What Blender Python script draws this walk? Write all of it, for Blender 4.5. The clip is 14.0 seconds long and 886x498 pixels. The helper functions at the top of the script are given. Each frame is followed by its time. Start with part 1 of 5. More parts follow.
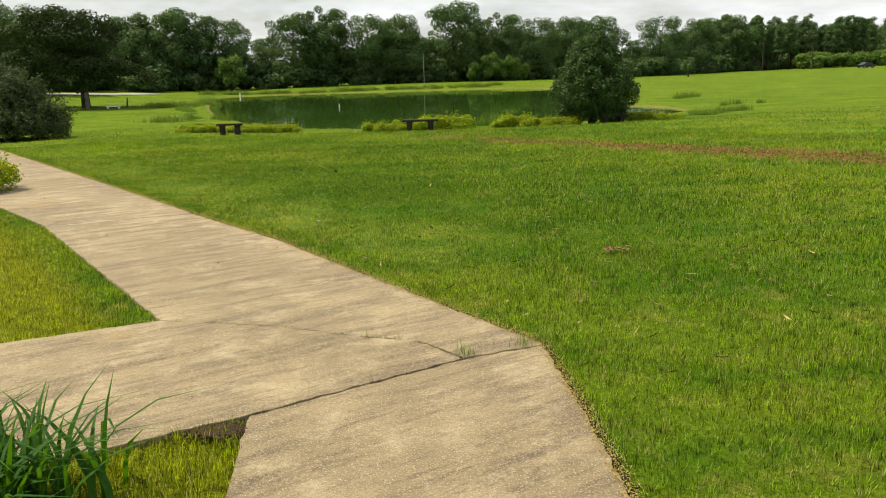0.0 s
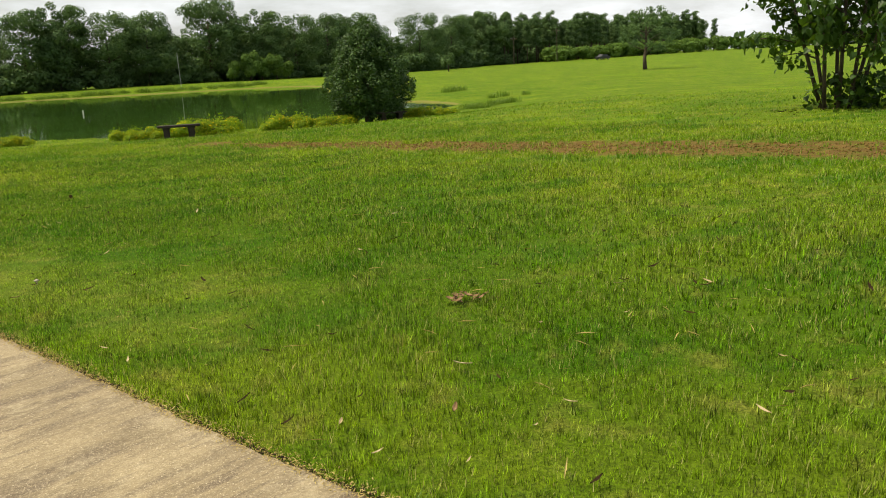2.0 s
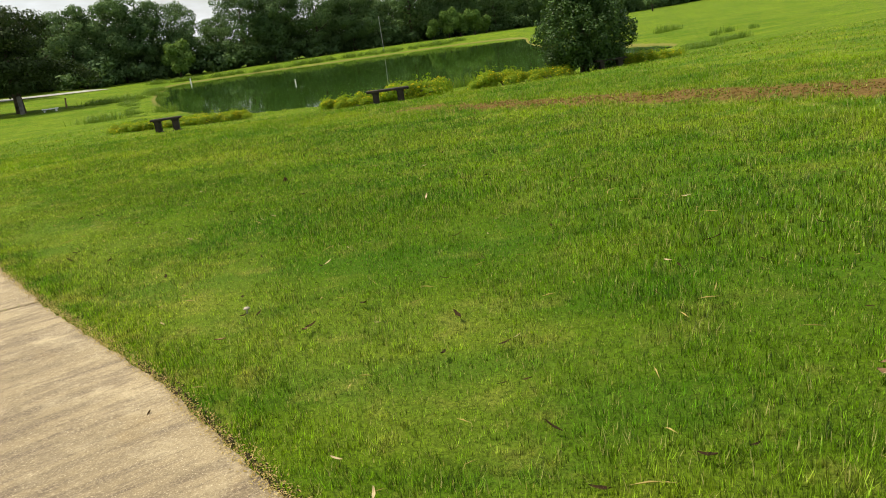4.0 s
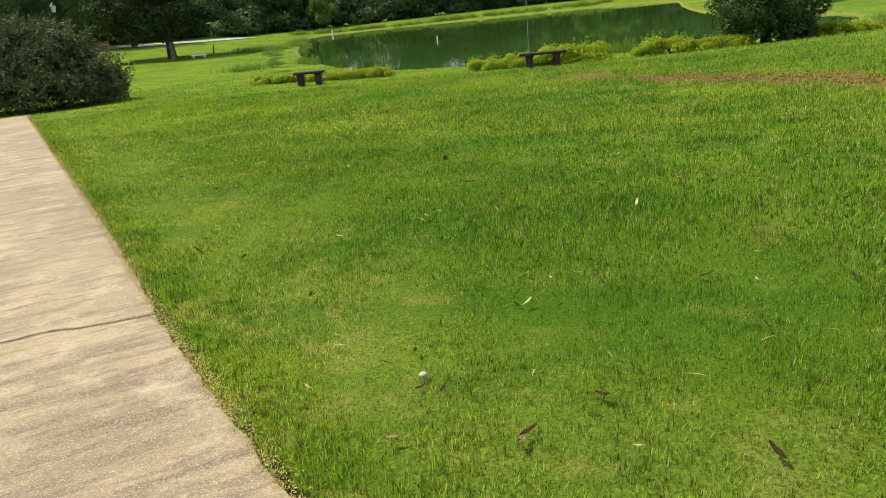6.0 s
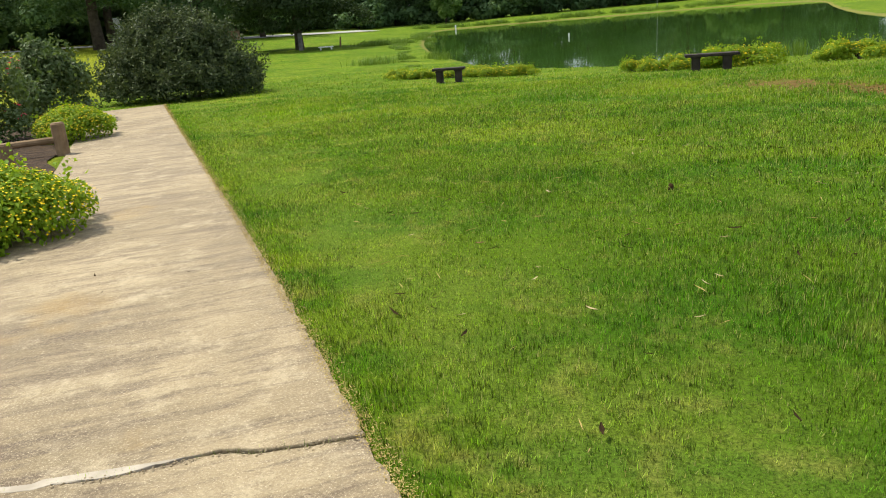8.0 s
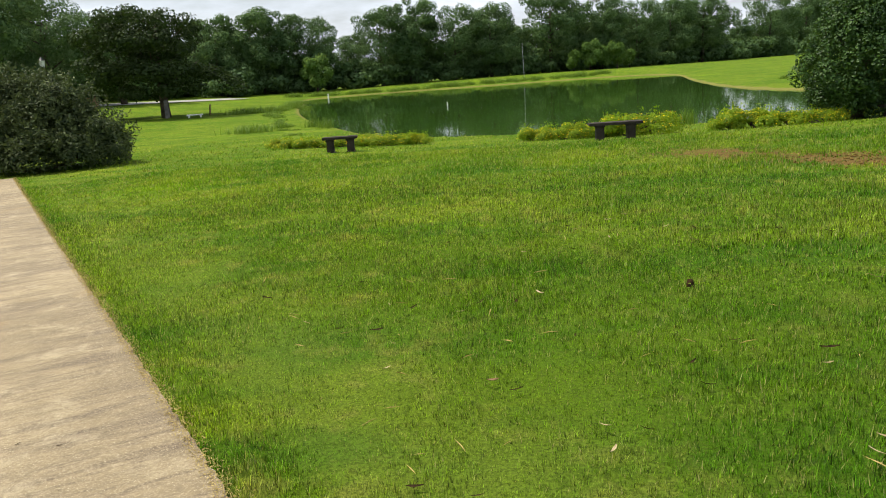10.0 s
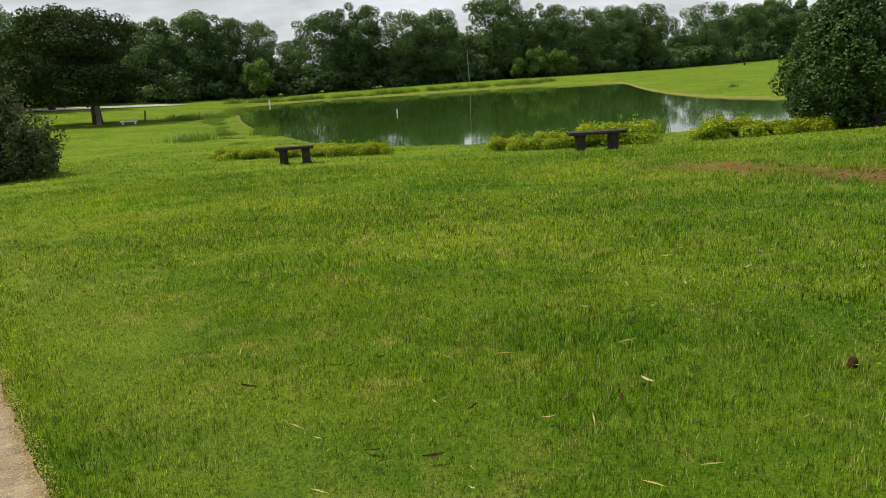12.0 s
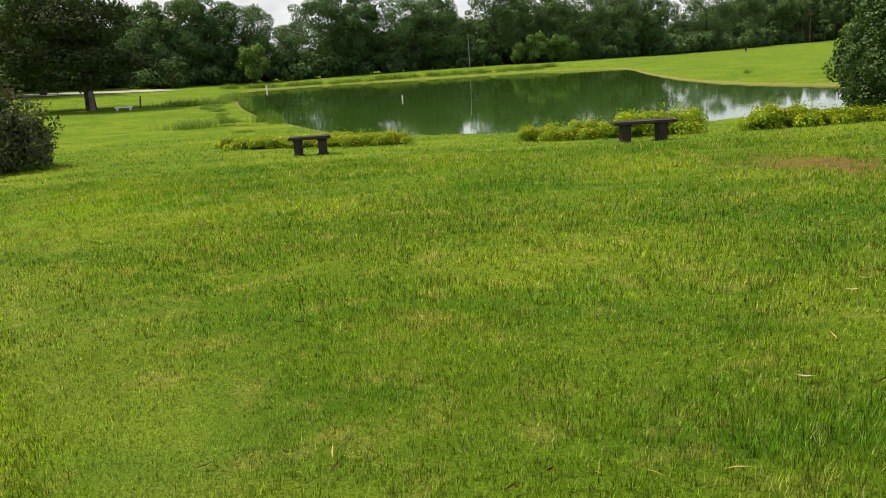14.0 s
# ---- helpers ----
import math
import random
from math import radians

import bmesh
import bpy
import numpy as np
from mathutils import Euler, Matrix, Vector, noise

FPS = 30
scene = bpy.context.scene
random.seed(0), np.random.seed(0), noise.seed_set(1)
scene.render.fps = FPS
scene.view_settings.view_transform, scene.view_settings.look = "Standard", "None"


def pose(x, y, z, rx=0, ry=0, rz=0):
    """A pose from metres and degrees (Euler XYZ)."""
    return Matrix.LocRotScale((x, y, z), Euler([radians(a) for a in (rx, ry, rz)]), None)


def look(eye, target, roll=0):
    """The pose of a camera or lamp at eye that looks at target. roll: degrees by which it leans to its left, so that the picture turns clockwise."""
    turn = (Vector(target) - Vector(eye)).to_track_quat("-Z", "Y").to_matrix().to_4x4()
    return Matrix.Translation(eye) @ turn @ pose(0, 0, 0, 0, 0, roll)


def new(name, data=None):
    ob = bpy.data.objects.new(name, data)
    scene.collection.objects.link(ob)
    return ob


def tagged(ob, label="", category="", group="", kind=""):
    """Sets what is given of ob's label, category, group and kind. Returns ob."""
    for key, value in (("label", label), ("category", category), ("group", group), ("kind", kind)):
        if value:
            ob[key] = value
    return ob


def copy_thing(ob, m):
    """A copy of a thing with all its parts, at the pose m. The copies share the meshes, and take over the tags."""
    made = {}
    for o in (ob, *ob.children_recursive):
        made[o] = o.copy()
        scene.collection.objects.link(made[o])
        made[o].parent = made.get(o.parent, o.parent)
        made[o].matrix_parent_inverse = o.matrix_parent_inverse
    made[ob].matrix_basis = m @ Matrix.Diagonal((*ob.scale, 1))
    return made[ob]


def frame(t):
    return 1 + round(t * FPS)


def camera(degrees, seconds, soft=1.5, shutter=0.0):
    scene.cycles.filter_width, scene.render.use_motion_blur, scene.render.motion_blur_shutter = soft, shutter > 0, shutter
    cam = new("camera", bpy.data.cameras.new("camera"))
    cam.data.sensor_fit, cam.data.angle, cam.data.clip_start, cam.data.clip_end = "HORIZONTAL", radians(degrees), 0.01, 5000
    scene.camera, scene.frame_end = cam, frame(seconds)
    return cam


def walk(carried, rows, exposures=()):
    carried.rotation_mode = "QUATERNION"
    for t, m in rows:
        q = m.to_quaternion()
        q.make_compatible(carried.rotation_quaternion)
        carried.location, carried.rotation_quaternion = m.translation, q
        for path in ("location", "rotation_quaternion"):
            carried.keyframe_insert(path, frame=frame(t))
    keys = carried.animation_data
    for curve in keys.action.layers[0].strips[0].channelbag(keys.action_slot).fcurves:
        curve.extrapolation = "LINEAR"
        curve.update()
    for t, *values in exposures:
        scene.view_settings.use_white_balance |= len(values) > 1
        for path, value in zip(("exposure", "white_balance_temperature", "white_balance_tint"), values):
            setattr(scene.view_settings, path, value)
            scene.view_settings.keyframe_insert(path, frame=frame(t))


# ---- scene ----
# Camera
cam = camera(57.9, 14.0, soft=1.0)
PATH = [
    (0, (-0.010, 0.104, 1.489), (-0.008, 2.057, 1.057), -1.39),
    (0.5, (0.087, 0.568, 1.484), (0.375, 2.505, 1.075), -3.58),
    (1, (0.104, 1.072, 1.469), (0.583, 2.964, 1.031), -3.13),
    (1.5, (0.028, 1.584, 1.464), (0.584, 3.452, 1.014), -2.93),
    (2, (-0.011, 2.144, 1.432), (0.534, 4.014, 0.976), -2.60),
    (2.5, (-0.128, 2.626, 1.410), (0.192, 4.545, 0.944), -4.71),
    (3, (-0.172, 3.110, 1.390), (0.055, 5.033, 0.889), -6.49),
    (3.2, (-0.163, 3.333, 1.385), (0.020, 5.259, 0.881), -6.98),
    (5.3, (-0.582, 5.208, 1.410), (-0.668, 7.119, 0.827), -5.51),
    (5.5, (-0.642, 5.340, 1.410), (-0.756, 7.249, 0.824), -5.13),
    (6, (-0.808, 5.800, 1.414), (-1.071, 7.694, 0.829), -5.70),
    (6.5, (-1.090, 6.198, 1.388), (-1.468, 8.071, 0.798), -5.18),
    (7, (-1.355, 6.565, 1.402), (-1.769, 8.427, 0.804), -5.15),
    (7.5, (-1.609, 6.978, 1.431), (-2.186, 8.801, 0.846), -6.62),
    (8, (-1.986, 7.306, 1.431), (-2.503, 9.151, 0.859), -4.74),
    (8.5, (-2.247, 7.674, 1.406), (-2.732, 9.555, 0.931), -5.79),
    (9, (-2.485, 8.071, 1.442), (-2.931, 9.970, 1.004), -5.95),
    (9.2, (-2.599, 8.216, 1.429), (-2.981, 10.130, 0.994), -5.24),
    (11.3, (-3.484, 9.923, 1.350), (-3.575, 11.874, 0.920), -4.88),
    (11.5, (-3.540, 10.113, 1.370), (-3.619, 12.067, 0.948), -4.93),
    (12, (-3.781, 10.513, 1.345), (-3.833, 12.466, 0.916), -3.54),
    (12.5, (-3.984, 10.839, 1.368), (-4.016, 12.790, 0.928), -3.62),
    (13, (-4.117, 11.266, 1.365), (-4.131, 13.215, 0.915), -3.94),
    (13.5, (-4.359, 11.652, 1.357), (-4.355, 13.598, 0.896), -3.24),
    (14, (-4.595, 12.043, 1.342), (-4.633, 13.988, 0.879), -3.42),
]
walk(cam, [(t, look(eye, target, roll)) for t, eye, target, roll in PATH],
     [(0, 0.28, 7350, 7), (3.0, 0.30, 7350, 7), (5.3, 0.52, 6650, 9), (8.5, 0.5, 6450, 9), (9.2, 0.44, 6500, 9), (11.4, 0.28, 6800, 10), (12.0, 0.14, 6900, 10), (12.6, 0.18, 7000, 10), (13.5, 0.40, 7100, 11), (14.0, 0.45, 7100, 11)])

# World, sun and exposure
SUN_AZIMUTH, SUN_ELEVATION = 80.0, 60.0  # degrees to the left of +y, degrees above the horizon
sun = new("sun", bpy.data.lights.new("sun", "SUN"))
sun.data.energy, sun.data.angle, sun.data.color = 4.6, radians(0.6), (1.0, 0.94, 0.80)
sun.matrix_world = look((-30 * math.sin(radians(SUN_AZIMUTH)), 30 * math.cos(radians(SUN_AZIMUTH)), 30 * math.tan(radians(SUN_ELEVATION))), (0, 0, 0))
world = bpy.data.worlds.new("sky")
scene.world = world
world.use_nodes = True
wn, wl = world.node_tree.nodes, world.node_tree.links
sky = wn.new("ShaderNodeTexSky")
sky.sky_type, sky.sun_disc = "NISHITA", False
sky.sun_elevation, sky.sun_rotation = radians(SUN_ELEVATION), radians(-SUN_AZIMUTH)
sky.air_density, sky.dust_density, sky.ozone_density = 1.0, 3.0, 1.0
# thin high cloud over the whole sky
spot = wn.new("ShaderNodeTexCoord")
stretch = wn.new("ShaderNodeMapping")
stretch.inputs["Scale"].default_value = (1.6, 1.6, 6.0)
puff = wn.new("ShaderNodeTexNoise")
puff.inputs["Scale"].default_value, puff.inputs["Detail"].default_value, puff.inputs["Roughness"].default_value = 2.2, 7.0, 0.6
veil = wn.new("ShaderNodeMapRange")
veil.inputs["From Min"].default_value, veil.inputs["From Max"].default_value = 0.38, 0.68
veil.inputs["To Min"].default_value, veil.inputs["To Max"].default_value = 0.25, 0.85
cloud = wn.new("ShaderNodeMix")
cloud.data_type = "RGBA"
cloud.inputs["B"].default_value = (9.6, 10.3, 11.8, 1)
wl.new(spot.outputs["Generated"], stretch.inputs["Vector"])
wl.new(stretch.outputs["Vector"], puff.inputs["Vector"])
wl.new(puff.outputs["Fac"], veil.inputs["Value"])
wl.new(veil.outputs["Result"], cloud.inputs["Factor"])
wl.new(sky.outputs["Color"], cloud.inputs["A"])
wl.new(cloud.outputs["Result"], wn["Background"].inputs["Color"])
wn["Background"].inputs["Strength"].default_value = 0.1


# Materials
def material(name):
    m = bpy.data.materials.new(name)
    m.use_nodes = True
    return m, m.node_tree.nodes, m.node_tree.links, m.node_tree.nodes["Principled BSDF"]


def noise_at(n, l, scale, detail=4.0, rough=0.55, vector=None):
    tex = n.new("ShaderNodeTexNoise")
    tex.inputs["Scale"].default_value, tex.inputs["Detail"].default_value, tex.inputs["Roughness"].default_value = scale, detail, rough
    if vector is None:
        geo = n.new("ShaderNodeNewGeometry")
        vector = geo.outputs["Position"]
    l.new(vector, tex.inputs["Vector"])
    return tex.outputs["Fac"]


def spread(n, l, value, lo, hi, a=0.0, b=1.0):
    r = n.new("ShaderNodeMapRange")
    for key, v in (("From Min", lo), ("From Max", hi), ("To Min", a), ("To Max", b)):
        r.inputs[key].default_value = v
    l.new(value, r.inputs["Value"])
    return r.outputs["Result"]


def blend(n, l, factor, a, b, how="MIX"):
    mix = n.new("ShaderNodeMix")
    mix.data_type, mix.blend_type = "RGBA", how
    for key, v in (("Factor", factor), ("A", a), ("B", b)):
        if isinstance(v, bpy.types.NodeSocket):
            l.new(v, mix.inputs[key])
        elif key == "Factor":
            mix.inputs[key].default_value = v
        else:
            mix.inputs[key].default_value = (*v, 1)
    return mix.outputs["Result"]


def sums(n, l, how, a, b=0.0):
    node = n.new("ShaderNodeMath")
    node.operation = how
    for k, v in enumerate((a, b)):
        if isinstance(v, bpy.types.NodeSocket):
            l.new(v, node.inputs[k])
        else:
            node.inputs[k].default_value = v
    return node.outputs[0]


def relief(n, l, bsdf, height, strength, distance):
    bump = n.new("ShaderNodeBump")
    bump.inputs["Strength"].default_value, bump.inputs["Distance"].default_value = strength, distance
    l.new(height, bump.inputs["Height"])
    l.new(bump.outputs["Normal"], bsdf.inputs["Normal"])


def leafy(name, dark, light, glow=(0.1, 0.16, 0.02), through_light=0.3, rough=0.5, patch=0.6, gloss=0.15):
    """Leaves: colour varies from leaf to leaf and over patches; some light comes through."""
    m, n, l, bsdf = material(name)
    geo = n.new("ShaderNodeNewGeometry")
    col = blend(n, l, geo.outputs["Random Per Island"], dark, light)
    col = blend(n, l, spread(n, l, noise_at(n, l, patch), 0.35, 0.65, 0.0, 0.6), col, dark)
    l.new(col, bsdf.inputs["Base Color"])
    bsdf.inputs["Roughness"].default_value = rough
    bsdf.inputs["Specular IOR Level"].default_value = gloss
    if through_light:
        lit = n.new("ShaderNodeBsdfTranslucent")
        lit.inputs["Color"].default_value = (*glow, 1)
        both = n.new("ShaderNodeMixShader")
        both.inputs[0].default_value = through_light
        l.new(bsdf.outputs[0], both.inputs[1])
        l.new(lit.outputs[0], both.inputs[2])
        l.new(both.outputs[0], n["Material Output"].inputs["Surface"])
    return m


def surface(name, dark, light, scale, rough=0.8, bump=0.3, depth=0.01, fine=8.0, metal=0.0):
    """A plain worn surface with stains at one scale and grain at another."""
    m, n, l, bsdf = material(name)
    stain = spread(n, l, noise_at(n, l, scale), 0.3, 0.7)
    grain = noise_at(n, l, scale * fine, 6.0)
    col = blend(n, l, stain, dark, light)
    col = blend(n, l, spread(n, l, grain, 0.35, 0.7, 0.0, 0.45), col, dark)
    l.new(col, bsdf.inputs["Base Color"])
    bsdf.inputs["Roughness"].default_value, bsdf.inputs["Metallic"].default_value = rough, metal
    bsdf.inputs["Specular IOR Level"].default_value = 0.2 if rough > 0.7 else 0.5
    relief(n, l, bsdf, grain, bump, depth)
    return m


def lawn_colour(n, l):
    """Mown grass: dark streaks, pale dry patches, yellow-green weeds, a close-cut pale strip beside the walk and a
    darker green stretch beyond it.
    """
    geo = n.new("ShaderNodeNewGeometry")
    drawn = n.new("ShaderNodeMapping")
    drawn.inputs["Rotation"].default_value = (0, 0, radians(12))
    drawn.inputs["Scale"].default_value = (0.42, 1.0, 1.0)
    l.new(geo.outputs["Position"], drawn.inputs["Vector"])
    lines = drawn.outputs["Vector"]
    turn = n.new("ShaderNodeVectorRotate")
    turn.rotation_type = "Z_AXIS"
    turn.inputs["Angle"].default_value = -math.atan2(0.576, 0.817)
    l.new(geo.outputs["Position"], turn.inputs["Vector"])
    xyz = n.new("ShaderNodeSeparateXYZ")
    l.new(turn.outputs["Vector"], xyz.inputs[0])
    across, along = xyz.outputs["X"], xyz.outputs["Y"]
    col = blend(n, l, spread(n, l, noise_at(n, l, 0.3, 5.0), 0.38, 0.62), (0.070, 0.139, 0.005), (0.128, 0.188, 0.010))
    col = blend(n, l, spread(n, l, noise_at(n, l, 1.2, 6.0, 0.6, lines), 0.47, 0.62, 0.0, 0.9), col, (0.042, 0.116, 0.003))
    col = blend(n, l, spread(n, l, noise_at(n, l, 2.6, 6.0, 0.65), 0.53, 0.68, 0.0, 0.7), col, (0.215, 0.215, 0.045))
    col = blend(n, l, spread(n, l, noise_at(n, l, 0.16, 5.0), 0.58, 0.7, 0.0, 0.6), col, (0.165, 0.27, 0.007))
    shaggy = sums(n, l, "MULTIPLY", sums(n, l, "SUBTRACT", noise_at(n, l, 0.7, 6.0, 0.65), 0.5), 3.2)
    edge = sums(n, l, "ADD", across, shaggy)
    dark_green = sums(n, l, "MULTIPLY", spread(n, l, edge, 4.0, 5.3), spread(n, l, edge, 7.0, 9.5, 1.0, 0.0))
    dark_green = sums(n, l, "MULTIPLY", dark_green, sums(n, l, "MULTIPLY", spread(n, l, along, 2.5, 5.5), spread(n, l, along, 12.5, 16.0, 1.0, 0.0)))
    col = blend(n, l, sums(n, l, "MULTIPLY", dark_green, 0.5), col, (0.036, 0.106, 0.003))
    shorn = sums(n, l, "MULTIPLY", spread(n, l, across, 3.4, 3.75), spread(n, l, edge, 3.9, 5.0, 1.0, 0.0))
    shorn = sums(n, l, "MULTIPLY", shorn, spread(n, l, along, 4.0, 6.5))
    col = blend(n, l, sums(n, l, "MULTIPLY", shorn, 0.28), col, (0.150, 0.198, 0.034))
    dry = sums(n, l, "MULTIPLY", spread(n, l, across, LEFT - 0.25, LEFT + 0.05, 1.0, 0.0), 0.7)
    return blend(n, l, dry, col, (0.20, 0.21, 0.010))


def lawn_material():
    m, n, l, bsdf = material("lawn")
    col = lawn_colour(n, l)
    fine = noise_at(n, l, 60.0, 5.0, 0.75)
    thatch = noise_at(n, l, 210.0, 3.0, 0.7)
    col = blend(n, l, 1.0, col, (1.2, 1.18, 1.1), "MULTIPLY")
    # near-black flecks painted in for the shaded gaps between blades
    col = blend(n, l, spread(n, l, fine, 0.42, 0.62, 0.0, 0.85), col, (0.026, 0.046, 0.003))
    col = blend(n, l, spread(n, l, thatch, 0.5, 0.7, 0.0, 0.45), col, (0.17, 0.17, 0.05))
    # bare strip of broken soil across the lawn
    geo = n.new("ShaderNodeNewGeometry")
    turn = n.new("ShaderNodeMapping")
    turn.vector_type = "TEXTURE"
    turn.inputs["Location"].default_value = (*STRIP_AT, 0)
    turn.inputs["Rotation"].default_value = (0, 0, STRIP_TURN)
    l.new(geo.outputs["Position"], turn.inputs["Vector"])
    xyz = n.new("ShaderNodeSeparateXYZ")
    l.new(turn.outputs["Vector"], xyz.inputs[0])
    off = sums(n, l, "ABSOLUTE", xyz.outputs["Y"])
    rag = sums(n, l, "MULTIPLY", sums(n, l, "SUBTRACT", noise_at(n, l, 0.9, 6.0, 0.7), 0.5), 1.9)
    width = spread(n, l, xyz.outputs["X"], -3.0, 13.0, 0.8, 1.2)
    inside = sums(n, l, "ADD", sums(n, l, "SUBTRACT", width, off), rag)
    bare = spread(n, l, inside, -0.12, 0.3)
    ends = sums(n, l, "MULTIPLY", spread(n, l, xyz.outputs["X"], -5.5, -3.0), spread(n, l, xyz.outputs["X"], 30.0, 40.0, 1.0, 0.0))
    bare = sums(n, l, "MULTIPLY", bare, ends)
    bare = sums(n, l, "MULTIPLY", bare, spread(n, l, noise_at(n, l, 3.0, 5.0), 0.3, 0.5, 0.35, 1.0))
    soil = blend(n, l, spread(n, l, noise_at(n, l, 6.0, 6.0), 0.3, 0.7), (0.085, 0.054, 0.018), (0.175, 0.113, 0.034))
    col = blend(n, l, bare, col, soil)
    # sandy, muddy rim of the pond
    alt = n.new("ShaderNodeSeparateXYZ")
    l.new(geo.outputs["Position"], alt.inputs[0])
    rim = spread(n, l, sums(n, l, "ADD", alt.outputs["Z"], sums(n, l, "MULTIPLY", noise_at(n, l, 0.5), 0.12)), WATER + 0.13, WATER + 0.155, 1.0, 0.0)
    col = blend(n, l, sums(n, l, "MULTIPLY", rim, 0.7), col, (0.17, 0.145, 0.05))
    l.new(col, bsdf.inputs["Base Color"])
    bsdf.inputs["Roughness"].default_value = 0.95
    bsdf.inputs["Specular IOR Level"].default_value = 0.04
    relief(n, l, bsdf, fine, 0.8, 0.03)
    return m


def blade_material(name, low, high):
    """Blades whose colour ranges from low to high times the lawn's."""
    m, n, l, bsdf = material(name)
    geo = n.new("ShaderNodeNewGeometry")
    own = geo.outputs["Random Per Island"]
    col = blend(n, l, 1.0, lawn_colour(n, l), spread(n, l, sums(n, l, "POWER", own, 1.6), 0.0, 1.0, low, high), "MULTIPLY")
    col = blend(n, l, 1.0, col, spread(n, l, noise_at(n, l, 16.0, 4.0, 0.65), 0.34, 0.66, 0.4, 1.6), "MULTIPLY")
    col = blend(n, l, spread(n, l, own, 0.9, 0.96), col, (0.36, 0.34, 0.13))
    l.new(col, bsdf.inputs["Base Color"])
    bsdf.inputs["Roughness"].default_value = 0.42
    bsdf.inputs["Specular IOR Level"].default_value = 0.16
    lit = n.new("ShaderNodeBsdfTranslucent")
    l.new(blend(n, l, 1.0, col, (1.7, 1.6, 0.9), "MULTIPLY"), lit.inputs["Color"])
    both = n.new("ShaderNodeMixShader")
    both.inputs[0].default_value = 0.35
    l.new(bsdf.outputs[0], both.inputs[1])
    l.new(lit.outputs[0], both.inputs[2])
    l.new(both.outputs[0], n["Material Output"].inputs["Surface"])
    return m


def concrete_material():
    m, n, l, bsdf = material("concrete")
    geo = n.new("ShaderNodeNewGeometry")
    bands = n.new("ShaderNodeMapping")
    bands.vector_type = "TEXTURE"
    bands.inputs["Rotation"].default_value = (0, 0, radians(33))
    bands.inputs["Scale"].default_value = (1.15, 0.2, 1)
    l.new(geo.outputs["Position"], bands.inputs["Vector"])
    col = blend(n, l, spread(n, l, noise_at(n, l, 0.7, 6.0, 0.65), 0.36, 0.64), (0.170, 0.127, 0.066), (0.295, 0.230, 0.130))
    streak = noise_at(n, l, 1.1, 9.0, 0.72, bands.outputs["Vector"])
    col = blend(n, l, spread(n, l, streak, 0.475, 0.6, 0.0, 0.78), col, (0.088, 0.060, 0.036))
    thin = noise_at(n, l, 3.4, 8.0, 0.68, bands.outputs["Vector"])
    col = blend(n, l, spread(n, l, thin, 0.53, 0.61, 0.0, 0.62), col, (0.095, 0.066, 0.042))
    blot = noise_at(n, l, 2.4, 7.0, 0.7)
    col = blend(n, l, spread(n, l, blot, 0.54, 0.7, 0.0, 0.6), col, (0.14, 0.105, 0.055))
    pale = noise_at(n, l, 2.9, 9.0, 0.75)
    col = blend(n, l, spread(n, l, pale, 0.52, 0.68, 0.0, 0.6), col, (0.45, 0.375, 0.235))
    rust = noise_at(n, l, 0.75, 4.0, 0.6)
    col = blend(n, l, spread(n, l, rust, 0.62, 0.74, 0.0, 0.5), col, (0.29, 0.17, 0.03))
    grit = n.new("ShaderNodeTexVoronoi")
    grit.inputs["Scale"].default_value = 105.0
    l.new(geo.outputs["Position"], grit.inputs["Vector"])
    lone = n.new("ShaderNodeSeparateColor")
    l.new(grit.outputs["Color"], lone.inputs[0])
    dots = sums(n, l, "MULTIPLY", spread(n, l, grit.outputs["Distance"], 0.22, 0.36, 1.0, 0.0), spread(n, l, lone.outputs[0], 0.7, 0.95))
    col = blend(n, l, sums(n, l, "MULTIPLY", dots, 0.8), col, (0.56, 0.48, 0.33))
    pits = sums(n, l, "MULTIPLY", spread(n, l, grit.outputs["Distance"], 0.2, 0.34, 1.0, 0.0), spread(n, l, lone.outputs[1], 0.86, 0.9))
    col = blend(n, l, sums(n, l, "MULTIPLY", pits, 0.7), col, (0.06, 0.045, 0.025))
    sand = noise_at(n, l, 34.0, 8.0, 0.82)
    col = blend(n, l, spread(n, l, sand, 0.46, 0.6, 0.0, 0.4), col, (0.125, 0.09, 0.05))
    col = blend(n, l, spread(n, l, noise_at(n, l, 90.0, 5.0, 0.8), 0.5, 0.62, 0.0, 0.5), col, (0.46, 0.38, 0.24))
    l.new(col, bsdf.inputs["Base Color"])
    bsdf.inputs["Roughness"].default_value = 0.85
    relief(n, l, bsdf, sums(n, l, "ADD", sand, sums(n, l, "MULTIPLY", noise_at(n, l, 7.0, 5.0), 1.5)), 0.8, 0.009)
    return m


def water_material():
    m, n, l, bsdf = material("pond_water")
    col = blend(n, l, spread(n, l, noise_at(n, l, 0.05), 0.35, 0.65), (0.022, 0.056, 0.008), (0.034, 0.078, 0.011))
    l.new(col, bsdf.inputs["Base Color"])
    bsdf.inputs["Roughness"].default_value, bsdf.inputs["IOR"].default_value = 0.04, 1.33
    relief(n, l, bsdf, noise_at(n, l, 1.6, 3.0), 0.03, 0.03)
    return m


